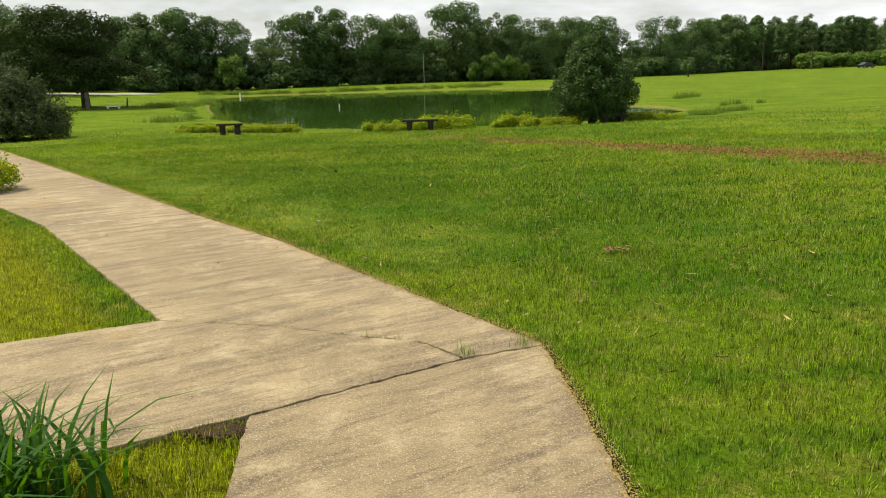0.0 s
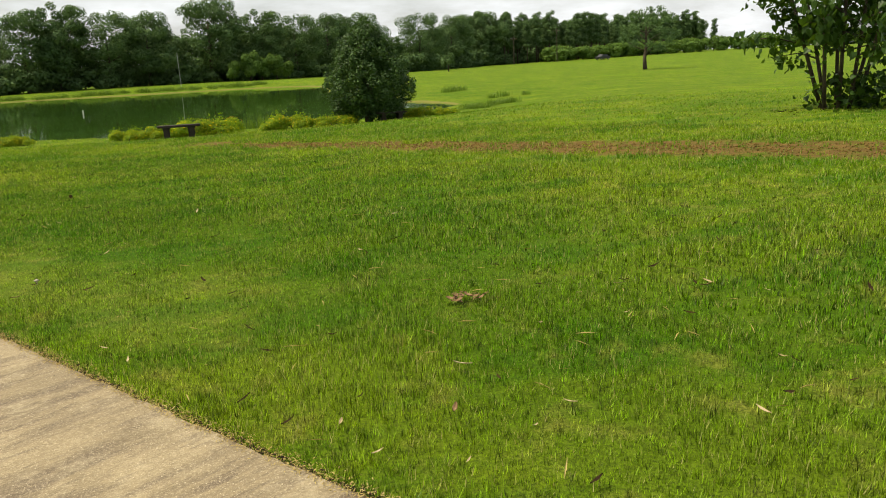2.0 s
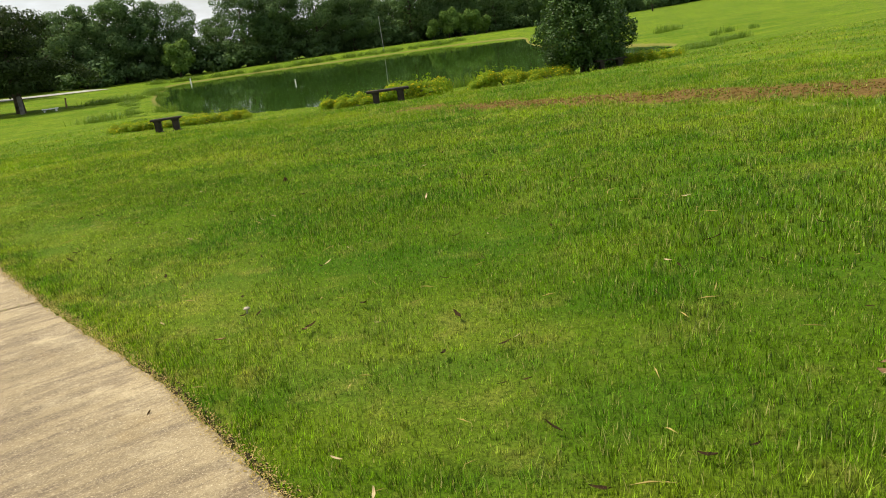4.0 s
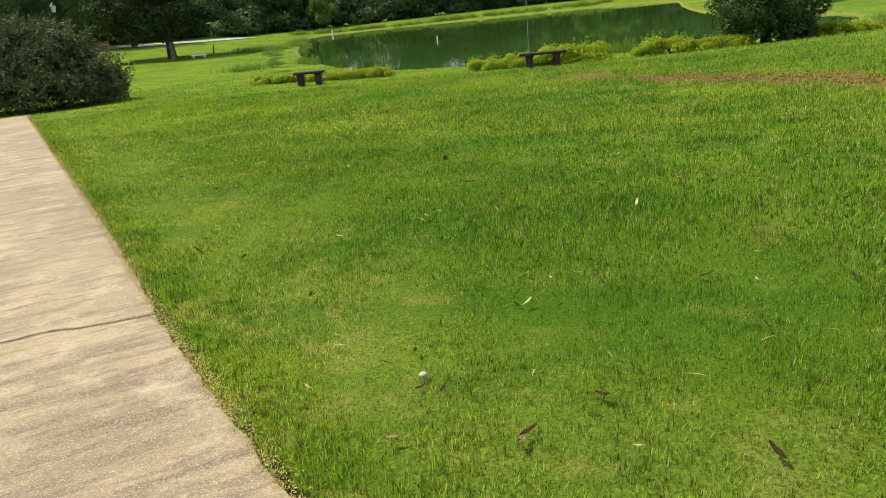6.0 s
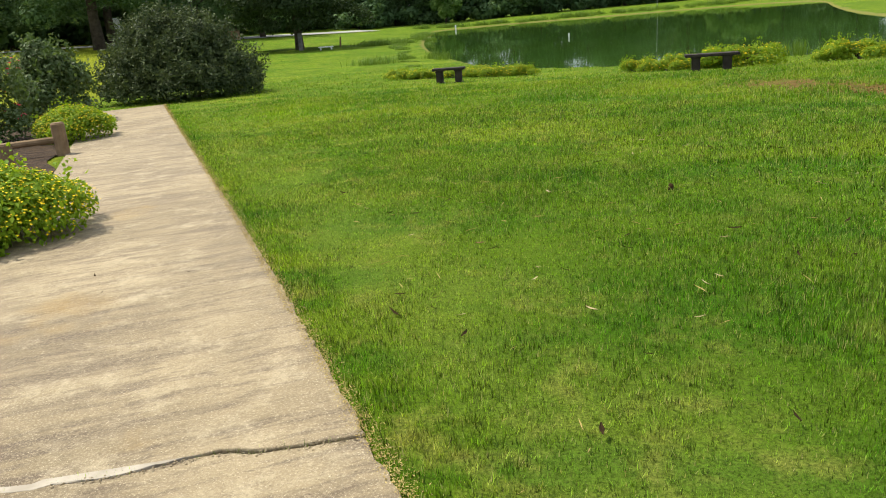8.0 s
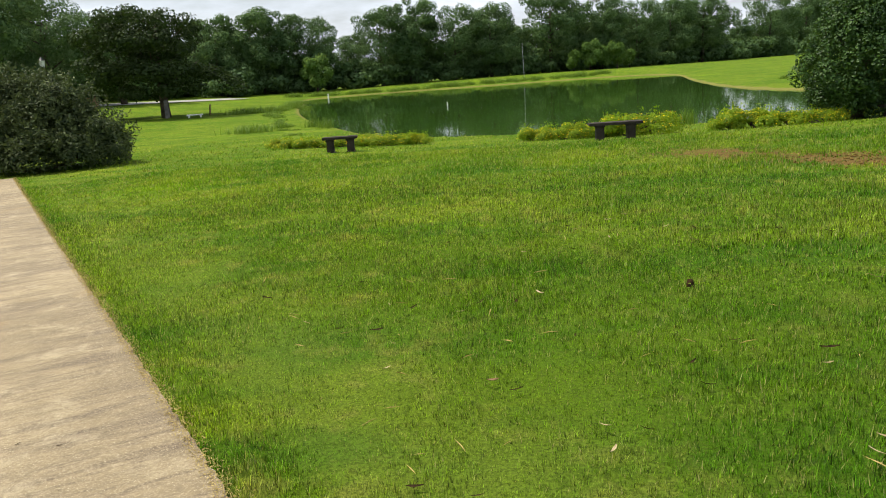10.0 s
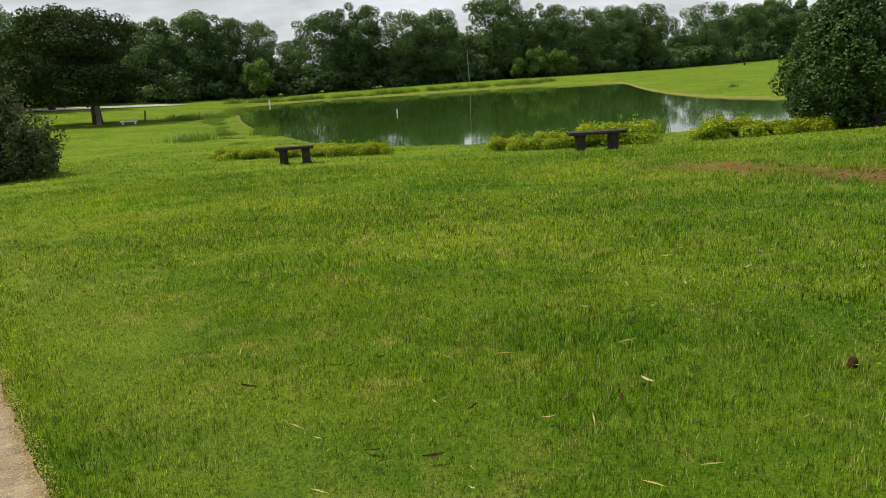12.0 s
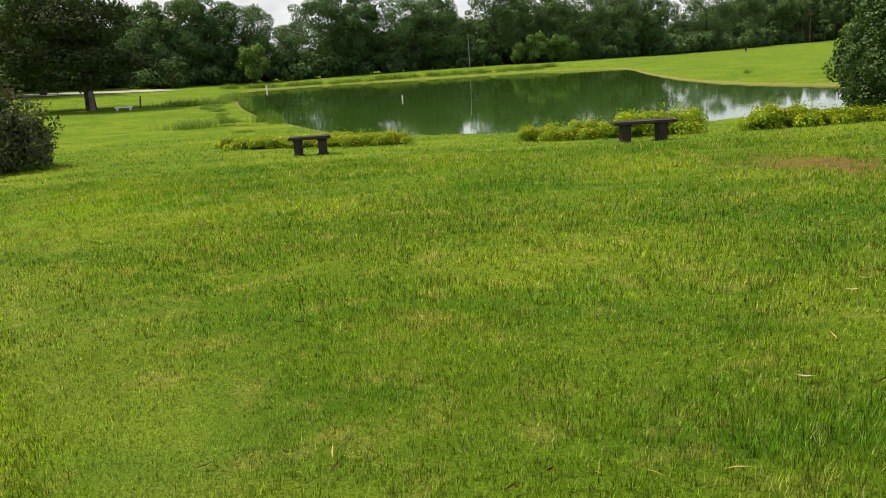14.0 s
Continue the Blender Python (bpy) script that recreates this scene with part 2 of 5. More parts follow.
RIGHT, LEFT = 3.23, 1.28  # edges of the long walk
WATER = -0.95  # the pond's level
STRIP_AT, STRIP_TURN = (2.0, 20.2), math.atan2(-9.2, 7.0)
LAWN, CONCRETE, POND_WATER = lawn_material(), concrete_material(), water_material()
BLADE, SEEN_FAR = blade_material("grass_blade", 0.28, 2.9), blade_material("distant_grass_blade", 0.85, 2.2)
TALL = leafy("tall_grass", (0.06, 0.13, 0.012), (0.16, 0.24, 0.03), (0.2, 0.3, 0.03), 0.3, 0.4, 2.0)
OAK = leafy("oak_leaves", (0.039, 0.082, 0.029), (0.130, 0.206, 0.071), (0.12, 0.2, 0.045), 0.26, 0.7, 0.14)
WILLOW = leafy("willow_leaves", (0.06, 0.125, 0.022), (0.15, 0.235, 0.05), (0.17, 0.27, 0.035), 0.3, 0.7, 0.3)
NEEDLE = leafy("pine_needles", (0.012, 0.024, 0.006), (0.045, 0.072, 0.018), (0.05, 0.085, 0.012), 0.18, 0.7, 0.3)
PEAR = leafy("pear_leaves", (0.009, 0.030, 0.006), (0.070, 0.140, 0.028), (0.10, 0.18, 0.02), 0.16, 0.5, 1.4, 0.2)
BIGLEAF = leafy("broad_leaves", (0.012, 0.032, 0.005), (0.044, 0.090, 0.015), (0.12, 0.22, 0.014), 0.24, 0.45, 1.0)
SILVER = leafy("silver_leaves", (0.018, 0.034, 0.011), (0.125, 0.155, 0.055), (0.10, 0.13, 0.04), 0.18, 0.6, 1.8)
LANTANA = leafy("lantana_leaves", (0.085, 0.175, 0.008), (0.27, 0.36, 0.018), (0.30, 0.42, 0.012), 0.36, 0.6, 2.0)
ROSELEAF = leafy("rose_leaves", (0.05, 0.085, 0.026), (0.15, 0.19, 0.07), (0.13, 0.2, 0.03), 0.25, 0.5, 2.0)
LILY = leafy("daylily_leaves", (0.012, 0.058, 0.004), (0.045, 0.13, 0.008), (0.1, 0.25, 0.008), 0.32, 0.6, 3.0)
YELLOW = leafy("yellow_petals", (0.72, 0.46, 0.004), (0.85, 0.68, 0.01), (0.8, 0.55, 0.01), 0.25, 0.6, 3.0)
RED = leafy("red_petals", (0.42, 0.012, 0.03), (0.68, 0.045, 0.09), (0.5, 0.02, 0.05), 0.2, 0.6, 3.0)
STRAW = leafy("dry_stems", (0.3, 0.22, 0.07), (0.5, 0.4, 0.16), (0.35, 0.26, 0.07), 0.1, 0.7, 3.0)
LITTER = surface("dead_leaf", (0.014, 0.009, 0.005), (0.060, 0.036, 0.016), 30.0, 0.95)
LITTER.node_tree.nodes["Principled BSDF"].inputs["Specular IOR Level"].default_value = 0.05
BARK = surface("bark", (0.035, 0.026, 0.018), (0.11, 0.085, 0.06), 3.0, 0.9, 0.8, 0.04)
WEATHERED = surface("weathered_wood", (0.13, 0.085, 0.045), (0.27, 0.18, 0.1), 4.0, 0.85, 0.5, 0.01)
CEMENT = surface("dark_cement", (0.022, 0.018, 0.014), (0.06, 0.048, 0.036), 5.0, 0.95, 0.5, 0.01)
WHITE = surface("white_plastic", (0.6, 0.6, 0.56), (0.8, 0.8, 0.77), 4.0, 0.5, 0.1)
SOIL = surface("red_soil", (0.09, 0.055, 0.012), (0.19, 0.12, 0.028), 3.0, 0.95, 0.8, 0.03)
ASPHALT = surface("pale_road", (0.22, 0.21, 0.2), (0.34, 0.33, 0.31), 0.4, 0.9, 0.2)
ROCK = surface("grey_rock", (0.10, 0.095, 0.085), (0.24, 0.22, 0.2), 3.0, 0.9, 0.6, 0.03)
IRON = surface("dark_iron", (0.02, 0.02, 0.022), (0.05, 0.05, 0.05), 5.0, 0.5, 0.1, 0.002, 8.0, 0.6)
PAINT = surface("dark_car_paint", (0.008, 0.008, 0.008), (0.014, 0.014, 0.014), 2.0, 0.5, 0.0)
GLASS = surface("dark_window", (0.01, 0.012, 0.014), (0.02, 0.022, 0.025), 2.0, 0.08, 0.0)
RUBBER = surface("rubber", (0.012, 0.012, 0.012), (0.03, 0.03, 0.03), 8.0, 0.8, 0.2, 0.003)
WEED = leafy("weed_leaves", (0.1, 0.2, 0.006), (0.21, 0.31, 0.015), (0.3, 0.45, 0.02), 0.35, 0.5, 2.0)
DARKSOIL = surface("dark_soil", (0.03, 0.02, 0.011), (0.085, 0.055, 0.03), 9.0, 0.95, 0.6, 0.01)
MORTAR = surface("pale_mortar", (0.26, 0.225, 0.17), (0.42, 0.375, 0.3), 8.0, 0.9, 0.5, 0.006)
STEEL = surface("galvanised_steel", (0.3, 0.3, 0.3), (0.45, 0.45, 0.44), 6.0, 0.45, 0.1, 0.002, 8.0, 0.8)


# Ground and its shape
SHORE = [(-8.5, 38.5), (-6, 36.2), (-3, 35.1), (0.5, 34.8), (4, 35.6), (8, 37.5), (12, 41), (14.5, 46), (13, 51), (11.2, 56), (10.6, 63),
         (12, 80), (15.7, 104), (11, 114), (0, 112), (-10, 108.5), (-18, 108), (-28, 102), (-24, 88), (-19.9, 69), (-14.5, 52), (-11, 44)]


def chaikin(points, rounds):
    p = np.array(points, float)
    for _ in range(rounds):
        q = np.roll(p, -1, 0)
        p = np.stack([0.75 * p + 0.25 * q, 0.25 * p + 0.75 * q], 1).reshape(-1, 2)
    return p


POND = chaikin(SHORE, 2)


def ramp(a, b, v):
    s = np.clip((v - a) / (b - a), 0, 1)
    return s * s * (3 - 2 * s)


def shore_distance(x, y):
    """Metres to the pond's edge, negative on the water side."""
    x, y = np.broadcast_arrays(np.asarray(x, float), np.asarray(y, float))
    best, inside = np.full(x.shape, 1e9), np.zeros(x.shape, bool)
    for (ax, ay), (bx, by) in zip(POND, np.roll(POND, -1, 0)):
        dx, dy = bx - ax, by - ay
        s = np.clip(((x - ax) * dx + (y - ay) * dy) / (dx * dx + dy * dy), 0, 1)
        best = np.minimum(best, np.hypot(x - ax - s * dx, y - ay - s * dy))
        if dy:
            inside ^= ((ay > y) != (by > y)) & (x < ax + (y - ay) / dy * dx)
    return np.where(inside, -best, best)


def ground(x, y):
    """Height of the soil: a lawn that falls gently to the pond, flat fields beyond."""
    x, y = np.asarray(x, float), np.asarray(y, float)
    near = 0.014 * x - 0.0131 * y
    far = -0.7 + 1.6 * ramp(60, 220, x) + 1.5 * ramp(25, 65, -x) + 0.5 * ramp(100, 130, y) * ramp(60, 0, np.abs(x))
    land = near + (far - near) * ramp(30, 75, np.hypot(x, y))
    d = shore_distance(x, y)
    land = WATER + 0.12 + (land - WATER - 0.12) * ramp(0, 11 - 6 * ramp(60, 95, y), d)
    return np.where(d > 0, land, WATER + 0.12 + np.maximum(0.45 * d, -1.5))


def floor_at(x, y):
    return float(ground(x, y))


def wave(x, y, seed, scale):
    """Smooth random patches between -1 and 1."""
    r = np.random.default_rng(seed)
    total = 0
    for _ in range(7):
        a, k, p = r.uniform(0, 6.283), r.uniform(0.6, 1.7) * 6.283 / scale, r.uniform(0, 6.283)
        total = total + np.sin(k * (np.cos(a) * x + np.sin(a) * y) + p)
    return total / 3.2


# Mesh makers
def mesh(name, verts, faces, mat, smooth=False):
    """A mesh from arrays; faces is an array of equal-sized faces or a list."""
    me = bpy.data.meshes.new(name)
    if isinstance(faces, np.ndarray):
        k = faces.shape[1]
        me.vertices.add(len(verts))
        me.vertices.foreach_set("co", np.asarray(verts, np.float32).ravel())
        me.loops.add(faces.size)
        me.loops.foreach_set("vertex_index", faces.astype(np.int32).ravel())
        me.polygons.add(len(faces))
        me.polygons.foreach_set("loop_start", np.arange(0, faces.size, k, dtype=np.int32))
        me.update(calc_edges=True)
    else:
        me.from_pydata([tuple(v) for v in verts], [], faces)
    if smooth:
        me.polygons.foreach_set("use_smooth", np.ones(len(me.polygons), bool))
    me.materials.append(mat)
    return me


def thing(name, x, y, label, category, group="", z=None, turn=0.0, scale=1.0):
    ob = new(name)
    ob.empty_display_size = 0.2
    ob.matrix_basis = pose(x, y, floor_at(x, y) if z is None else z, 0, 0, turn) @ Matrix.Scale(scale, 4)
    return tagged(ob, label, category, group)


def piece(name, me, parent, label=""):
    ob = new(name, me)
    ob.parent = parent
    return tagged(ob, label)


def part(name, bm, mat, parent, label="", smooth=False):
    me = bpy.data.meshes.new(name)
    bm.to_mesh(me)
    bm.free()
    if smooth:
        for p in me.polygons:
            p.use_smooth = True
    me.materials.append(mat)
    return piece(name, me, parent, label)


def block(sx, sy, sz, at=(0, 0, 0), bevel=0.01, turn=None, bm=None):
    """A bevelled block, standing on the given point."""
    bm = bm or bmesh.new()
    m = Matrix.Translation(at) @ (turn or Matrix()) @ Matrix.Translation((0, 0, sz / 2)) @ Matrix.Diagonal((sx, sy, sz, 1))
    made = bmesh.ops.create_cube(bm, size=1, matrix=m)["verts"]
    if bevel:
        edges = {e for v in made for e in v.link_edges}
        bmesh.ops.bevel(bm, geom=list(edges), offset=bevel, segments=2, affect="EDGES")
    return bm


def rod(points, radii, sides=8, bm=None):
    """A tapered tube along points."""
    bm = bm or bmesh.new()
    points = [Vector(p) for p in points]
    rings = []
    for k, p in enumerate(points):
        along = (points[min(k + 1, len(points) - 1)] - points[max(k - 1, 0)]).normalized()
        side = along.cross(Vector((0.31, 0.93, 0.2))).normalized()
        other = along.cross(side)
        rings.append([bm.verts.new(p + radii[k] * (math.cos(a) * side + math.sin(a) * other)) for a in [6.28319 * s / sides for s in range(sides)]])
    for a, b in zip(rings, rings[1:]):
        for s in range(sides):
            bm.faces.new((a[s], a[(s + 1) % sides], b[(s + 1) % sides], b[s]))
    bm.faces.new(rings[0][::-1])
    bm.faces.new(rings[-1])
    return bm


def unit(v):
    return v / np.maximum(np.linalg.norm(v, axis=-1, keepdims=True), 1e-9)


DIAMOND = (np.array([(0, 0, 0), (0.5, 0.45, 0.1), (0, 1, -0.05), (-0.5, 0.45, 0.1)], float), np.array([(0, 1, 2), (0, 2, 3)]))
HEART = (np.array([(0, 0, 0), (0.42, -0.1, 0.06), (0.55, 0.3, 0.1), (0.28, 0.72, 0.06), (0, 1.05, -0.12), (-0.28, 0.72, 0.06), (-0.55, 0.3, 0.1),
                   (-0.42, -0.1, 0.06)], float), np.array([(0, 1, 2), (0, 2, 3), (0, 3, 4), (0, 4, 5), (0, 5, 6), (0, 6, 7)]))
STAR = (np.array([(0, 0, 0.12), (0.5, 0, 0), (0.2, 0.2, 0.1), (0, 0.5, 0), (-0.2, 0.2, 0.1), (-0.5, 0, 0), (-0.2, -0.2, 0.1), (0, -0.5, 0), (0.2, -0.2, 0.1)], float),
        np.array([(0, k, k % 8 + 1) for k in range(1, 9)]))


def leaves(centres, normals, lengths, widths, shape, rng, droop=0.0):
    """Many small leaves as one pair of arrays: verts and triangles."""
    count = len(centres)
    normals = unit(normals)
    tips = rng.normal(size=(count, 3))
    tips[:, 2] -= droop
    tips = unit(tips - (tips * normals).sum(1, keepdims=True) * normals)
    side = np.cross(tips, normals)
    base, tri = shape
    verts = centres[:, None] + base[None, :, :1] * (side * np.reshape(widths, (-1, 1)))[:, None] + base[None, :, 1:2] * (tips * np.reshape(lengths, (-1, 1)))[:, None] \
        + base[None, :, 2:] * (normals * np.reshape(lengths, (-1, 1)))[:, None]
    faces = tri[None] + (np.arange(count) * len(base))[:, None, None]
    return verts.reshape(-1, 3), faces.reshape(-1, 3)


def on_lobes(lobes, count, rng, depth=0.3, flat=0.0, wild=0.6):
    """Points and outward normals spread over a crown of rounded lobes (x, y, z, rx, ry, rz)."""
    lobes = np.array(lobes, float)
    area = (lobes[:, 3] * lobes[:, 4] + lobes[:, 3] * lobes[:, 5] + lobes[:, 4] * lobes[:, 5])
    pick = rng.choice(len(lobes), count, p=area / area.sum())
    way = unit(rng.normal(size=(count, 3)))
    if flat:
        way[:, 2] = np.where(way[:, 2] < -flat, -way[:, 2], way[:, 2])
    reach = 1 - depth * rng.random(count) ** 2
    c = lobes[pick]
    return c[:, :3] + way * c[:, 3:] * reach[:, None], unit(unit(way / c[:, 3:]) + wild * rng.normal(size=(count, 3)) * 0.6 + (0, 0, 0.25))


def lobed(rng, rx, rz, top, lobes=14, small=0.45, spreadout=0.78):
    """Rounded lobes that make an uneven crown round (0, 0, top - rz)."""
    out = [(0, 0, top - rz, rx * 0.55, rx * 0.55, rz * 0.62)]
    for k in range(lobes):
        a, e = k * 2.4 + rng.uniform(-0.4, 0.4), math.asin(rng.uniform(-0.65, 0.95))
        s = small * rng.uniform(0.7, 1.25)
        out.append((spreadout * rx * math.cos(a) * math.cos(e), spreadout * rx * math.sin(a) * math.cos(e), top - rz + spreadout * rz * math.sin(e), rx * s, rx * s, min(rx, rz) * s))
    return out


def woody(ob, rng, height, radius, limbs, reach, split, bend=0.3, low=0.35):
    """A tapered trunk with limbs under ob; the limbs are parts of their own where split."""
    bm = bmesh.new()
    pts = [(bend * rng.uniform(-1, 1) * k / 4 * (k > 0), bend * rng.uniform(-1, 1) * k / 4 * (k > 0), height * k / 4 - 0.15) for k in range(5)]
    rod(pts, [radius * (1.35, 1.0, 0.85, 0.65, 0.35)[k] for k in range(5)], 9, bm)
    for k in range(limbs):
        a, at = k * 2.4 + rng.uniform(-0.3, 0.3), low + (0.95 - low) * k / max(limbs - 1, 1)
        base = Vector(pts[0]).lerp(Vector(pts[4]), at)
        r = radius * 0.45 * (1.1 - at * 0.6)
        out = reach * rng.uniform(0.6, 1.0) * (1.15 - 0.5 * at)
        mid = base + Vector((math.cos(a) * out * 0.5, math.sin(a) * out * 0.5, out * 0.25))
        end = base + Vector((math.cos(a + 0.2) * out, math.sin(a + 0.2) * out, out * 0.6))
        limb = rod([base, mid, end], [r, r * 0.65, r * 0.2], 6, None if split else bm)
        if split:
            part("limb", limb, BARK, ob, smooth=True)
    part("trunk", bm, BARK, ob, smooth=True)


def tree(name, x, y, label, height, rx, rz, leaf_count, leaf, mat, seed, radius=0.3, limbs=7, lobes=14, group="", category="tree", turn=0.0, depth=0.35, small=0.45, wild=0.7, crown_lobes=None):
    rng = np.random.default_rng(seed)
    ob = thing(name, x, y, label, category, group, turn=turn)
    woody(ob, rng, height - rz * 0.6, radius, limbs, rx * 0.8, not group)
    pts, nor = on_lobes(crown_lobes or lobed(rng, rx, rz, height, lobes, small), leaf_count, rng, depth, 0, wild)
    size = leaf * rng.uniform(0.6, 1.35, leaf_count)
    v, f = leaves(pts, nor, size, size * 0.75, DIAMOND, rng)
    piece("crown", mesh("crown", v, f, mat), ob)
    return ob


def again(ob, x, y, scale=1.0, turn=0.0, label="", squash=1.0):
    copy = copy_thing(ob, pose(x, y, floor_at(x, y), 0, 0, turn))
    copy.scale = (scale, scale, scale * squash)
    return tagged(copy, label)




def to_walk(u, v):
    """A point u metres along the long walk and v metres to the right of its origin line."""
    return -0.576 * u + 0.817 * v, 0.817 * u + 0.576 * v


joint = [(-1.89, 5.20), (-1.55, 5.12), (-1.11, 4.98), (-0.80, 4.84), (-0.51, 4.69), (-0.28, 4.61), (-0.10, 4.50), (0.09, 4.24)]
crack = [(-3.11, 9.94), (-3.30, 9.85), (-3.46, 9.79), (-3.65, 9.76), (-3.80, 9.67), (-4.0, 9.55), (-4.18, 9.49), (-4.62, 9.30)]
EDGE = [(0.66, -4.5), (0.66, 1.0), (0.64, 2.7), (0.615, 3.43), (0.58, 3.9), (0.545, 4.40), (0.46, 4.58), (0.31, 4.80), (0.05, 5.20), (-0.36, 5.86), (-0.88, 6.70), (-1.63, 7.92), (-3.11, 9.96), to_walk(14.4, RIGHT), to_walk(32, RIGHT)]
OUTLINES = [joint + [(0.545, 4.415)] + EDGE[6:12] + [(x, y - 0.016) for x, y in crack],
            [(x, y + 0.012) for x, y in crack[::-1]] + [to_walk(12.0, RIGHT), to_walk(14.4, RIGHT + 0.01), to_walk(20, RIGHT - 0.01), to_walk(32, RIGHT), to_walk(32, LEFT), to_walk(14.4, LEFT)],
            [(x - 0.003, y - 0.008) for x, y in joint[::-1]] + [(-2.77, 4.82), (-4.2, 4.1), (-6.2, 3.1), (-5.4, 1.5), (-3.2, 2.4), (-1.38, 3.31), (-0.93, 3.562)],
            [(-0.922, 3.557), (-0.3, 3.960), (0.10, 4.216), (0.545, 4.405)] + EDGE[4::-1] + [(-0.86, -4.5), (-0.86, 1.0), (-0.84, 2.83)]]


def on_walk(x, y):
    """Whether points lie on a slab."""
    x, y = np.broadcast_arrays(np.asarray(x, float), np.asarray(y, float))
    found = np.zeros(x.shape, bool)
    for outline in OUTLINES:
        lo, hi = np.min(outline, 0), np.max(outline, 0)
        near = (x > lo[0]) & (x < hi[0]) & (y > lo[1]) & (y < hi[1])
        px, py, odd = x[near], y[near], np.zeros(int(near.sum()), bool)
        for (ax, ay), (bx, by) in zip(outline, outline[1:] + outline[:1]):
            if ay != by:
                odd ^= ((ay > py) != (by > py)) & (px < ax + (py - ay) / (by - ay) * (bx - ax))
        found[near] |= odd
    return found


# The ground sheet, the pond
def steps(lo, hi, step, far, growth=1.16):
    mid = list(np.arange(lo, hi + step / 2, step))
    up, down, s = [], [], step
    while (up[-1] if up else hi) < far:
        s *= growth
        up.append((up[-1] if up else hi) + s)
        down.append((down[-1] if down else lo) - s)
    return np.array(down[::-1] + mid + up)


gx, gy = steps(-34, 26, 0.5, 2500), steps(-6, 122, 0.5, 2500)
X, Y = np.meshgrid(gx, gy)
Z = ground(X, Y)
# the soil lies lower under the slabs
under = np.all([on_walk(X + dx, Y + dy) for dx, dy in ((0.3, 0), (-0.3, 0), (0, 0.3), (0, -0.3))], 0)
Z = Z - 0.06 * under
# the soil lies lower where it has washed out beside the broken slab
Z = Z - 0.07 * np.exp(-((X + 1.05) ** 2 + (Y - 3.2) ** 2) / 0.12)
index = np.arange(X.size).reshape(X.shape)
quads = np.stack([index[:-1, :-1], index[:-1, 1:], index[1:, 1:], index[1:, :-1]], -1).reshape(-1, 4)
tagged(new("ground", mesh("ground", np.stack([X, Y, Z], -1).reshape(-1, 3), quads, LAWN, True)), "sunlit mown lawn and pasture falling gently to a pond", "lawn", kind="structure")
rim = [(x, y, WATER) for x, y in POND]
tagged(new("water", mesh("water", rim, [list(range(len(rim)))], POND_WATER)), "still dark green pond water mirroring the woods", "pond", kind="structure")


# The concrete walks
def slab(outline, seed, lift=0.02, deep=0.1, rough=0.01):
    """A concrete slab with slightly crumbled edges that follows the slope."""
    rng = np.random.default_rng(seed)
    edge = []
    for (ax, ay), (bx, by) in zip(outline, outline[1:] + outline[:1]):
        count = max(1, int(math.hypot(bx - ax, by - ay) / 0.06))
        for k in range(count):
            s = k / count
            j = rough if k else rough * 0.5
            edge.append((ax + (bx - ax) * s + rng.uniform(-j, j), ay + (by - ay) * s + rng.uniform(-j, j)))
    cx, cy = np.mean(edge, 0)
    bm = bmesh.new()
    rings = []
    for inset, drop in ((0.008, 0.0), (0.003, 0.003), (0.0, 0.01), (0.0, deep)):
        ring = []
        for x, y in edge:
            d = math.hypot(x - cx, y - cy)
            k = 1 - inset / d
            ring.append(bm.verts.new((cx + (x - cx) * k, cy + (y - cy) * k, floor_at(x, y) + lift - drop)))
        rings.append(ring)
    bm.faces.new(rings[0])
    for a, b in zip(rings, rings[1:]):
        for k in range(len(a)):
            bm.faces.new((a[k - 1], b[k - 1], b[k], a[k]))
    bmesh.ops.triangulate(bm, faces=[f for f in bm.faces if len(f.verts) > 4])
    bmesh.ops.recalc_face_normals(bm, faces=bm.faces)
    return bm


walkway = tagged(new("pavement"), "stained buff concrete garden walk with cracked weedy joints", "walkway", kind="structure")
for k, outline in enumerate(OUTLINES):
    part("slab", slab(outline, k + 1), CONCRETE, walkway)

mend = [(-3.72, 9.735), (-4.0, 9.565), (-4.18, 9.505), (-4.60, 9.32), (-4.61, 9.285), (-4.2, 9.458), (-4.02, 9.52), (-3.74, 9.715)]
part("mortar_patch", slab(mend, 31, 0.0215, 0.03, 0.018), MORTAR, walkway, "pale mortar smeared along the crack")

# Trees and bushes
WOODS = [(-95, 92), (-70, 100), (-46, 110), (-30, 121), (-10, 130), (12, 141), (36, 168), (60, 206), (86, 245), (136, 285), (230, 320), (330, 330)]


def along_woods(step, offset, start=0.0):
    """Points along the edge of the woods, every step metres, set back by offset."""
    left = start
    for (ax, ay), (bx, by) in zip(WOODS, WOODS[1:]):
        length = math.hypot(bx - ax, by - ay)
        while left < length:
            s = left / length
            yield ax + (bx - ax) * s - (by - ay) / length * offset, ay + (by - ay) * s + (bx - ax) / length * offset
            left += step
        left -= length


rng = np.random.default_rng(11)
oak_label = "tall broadleaf tree in dark summer leaf at the wood's edge"


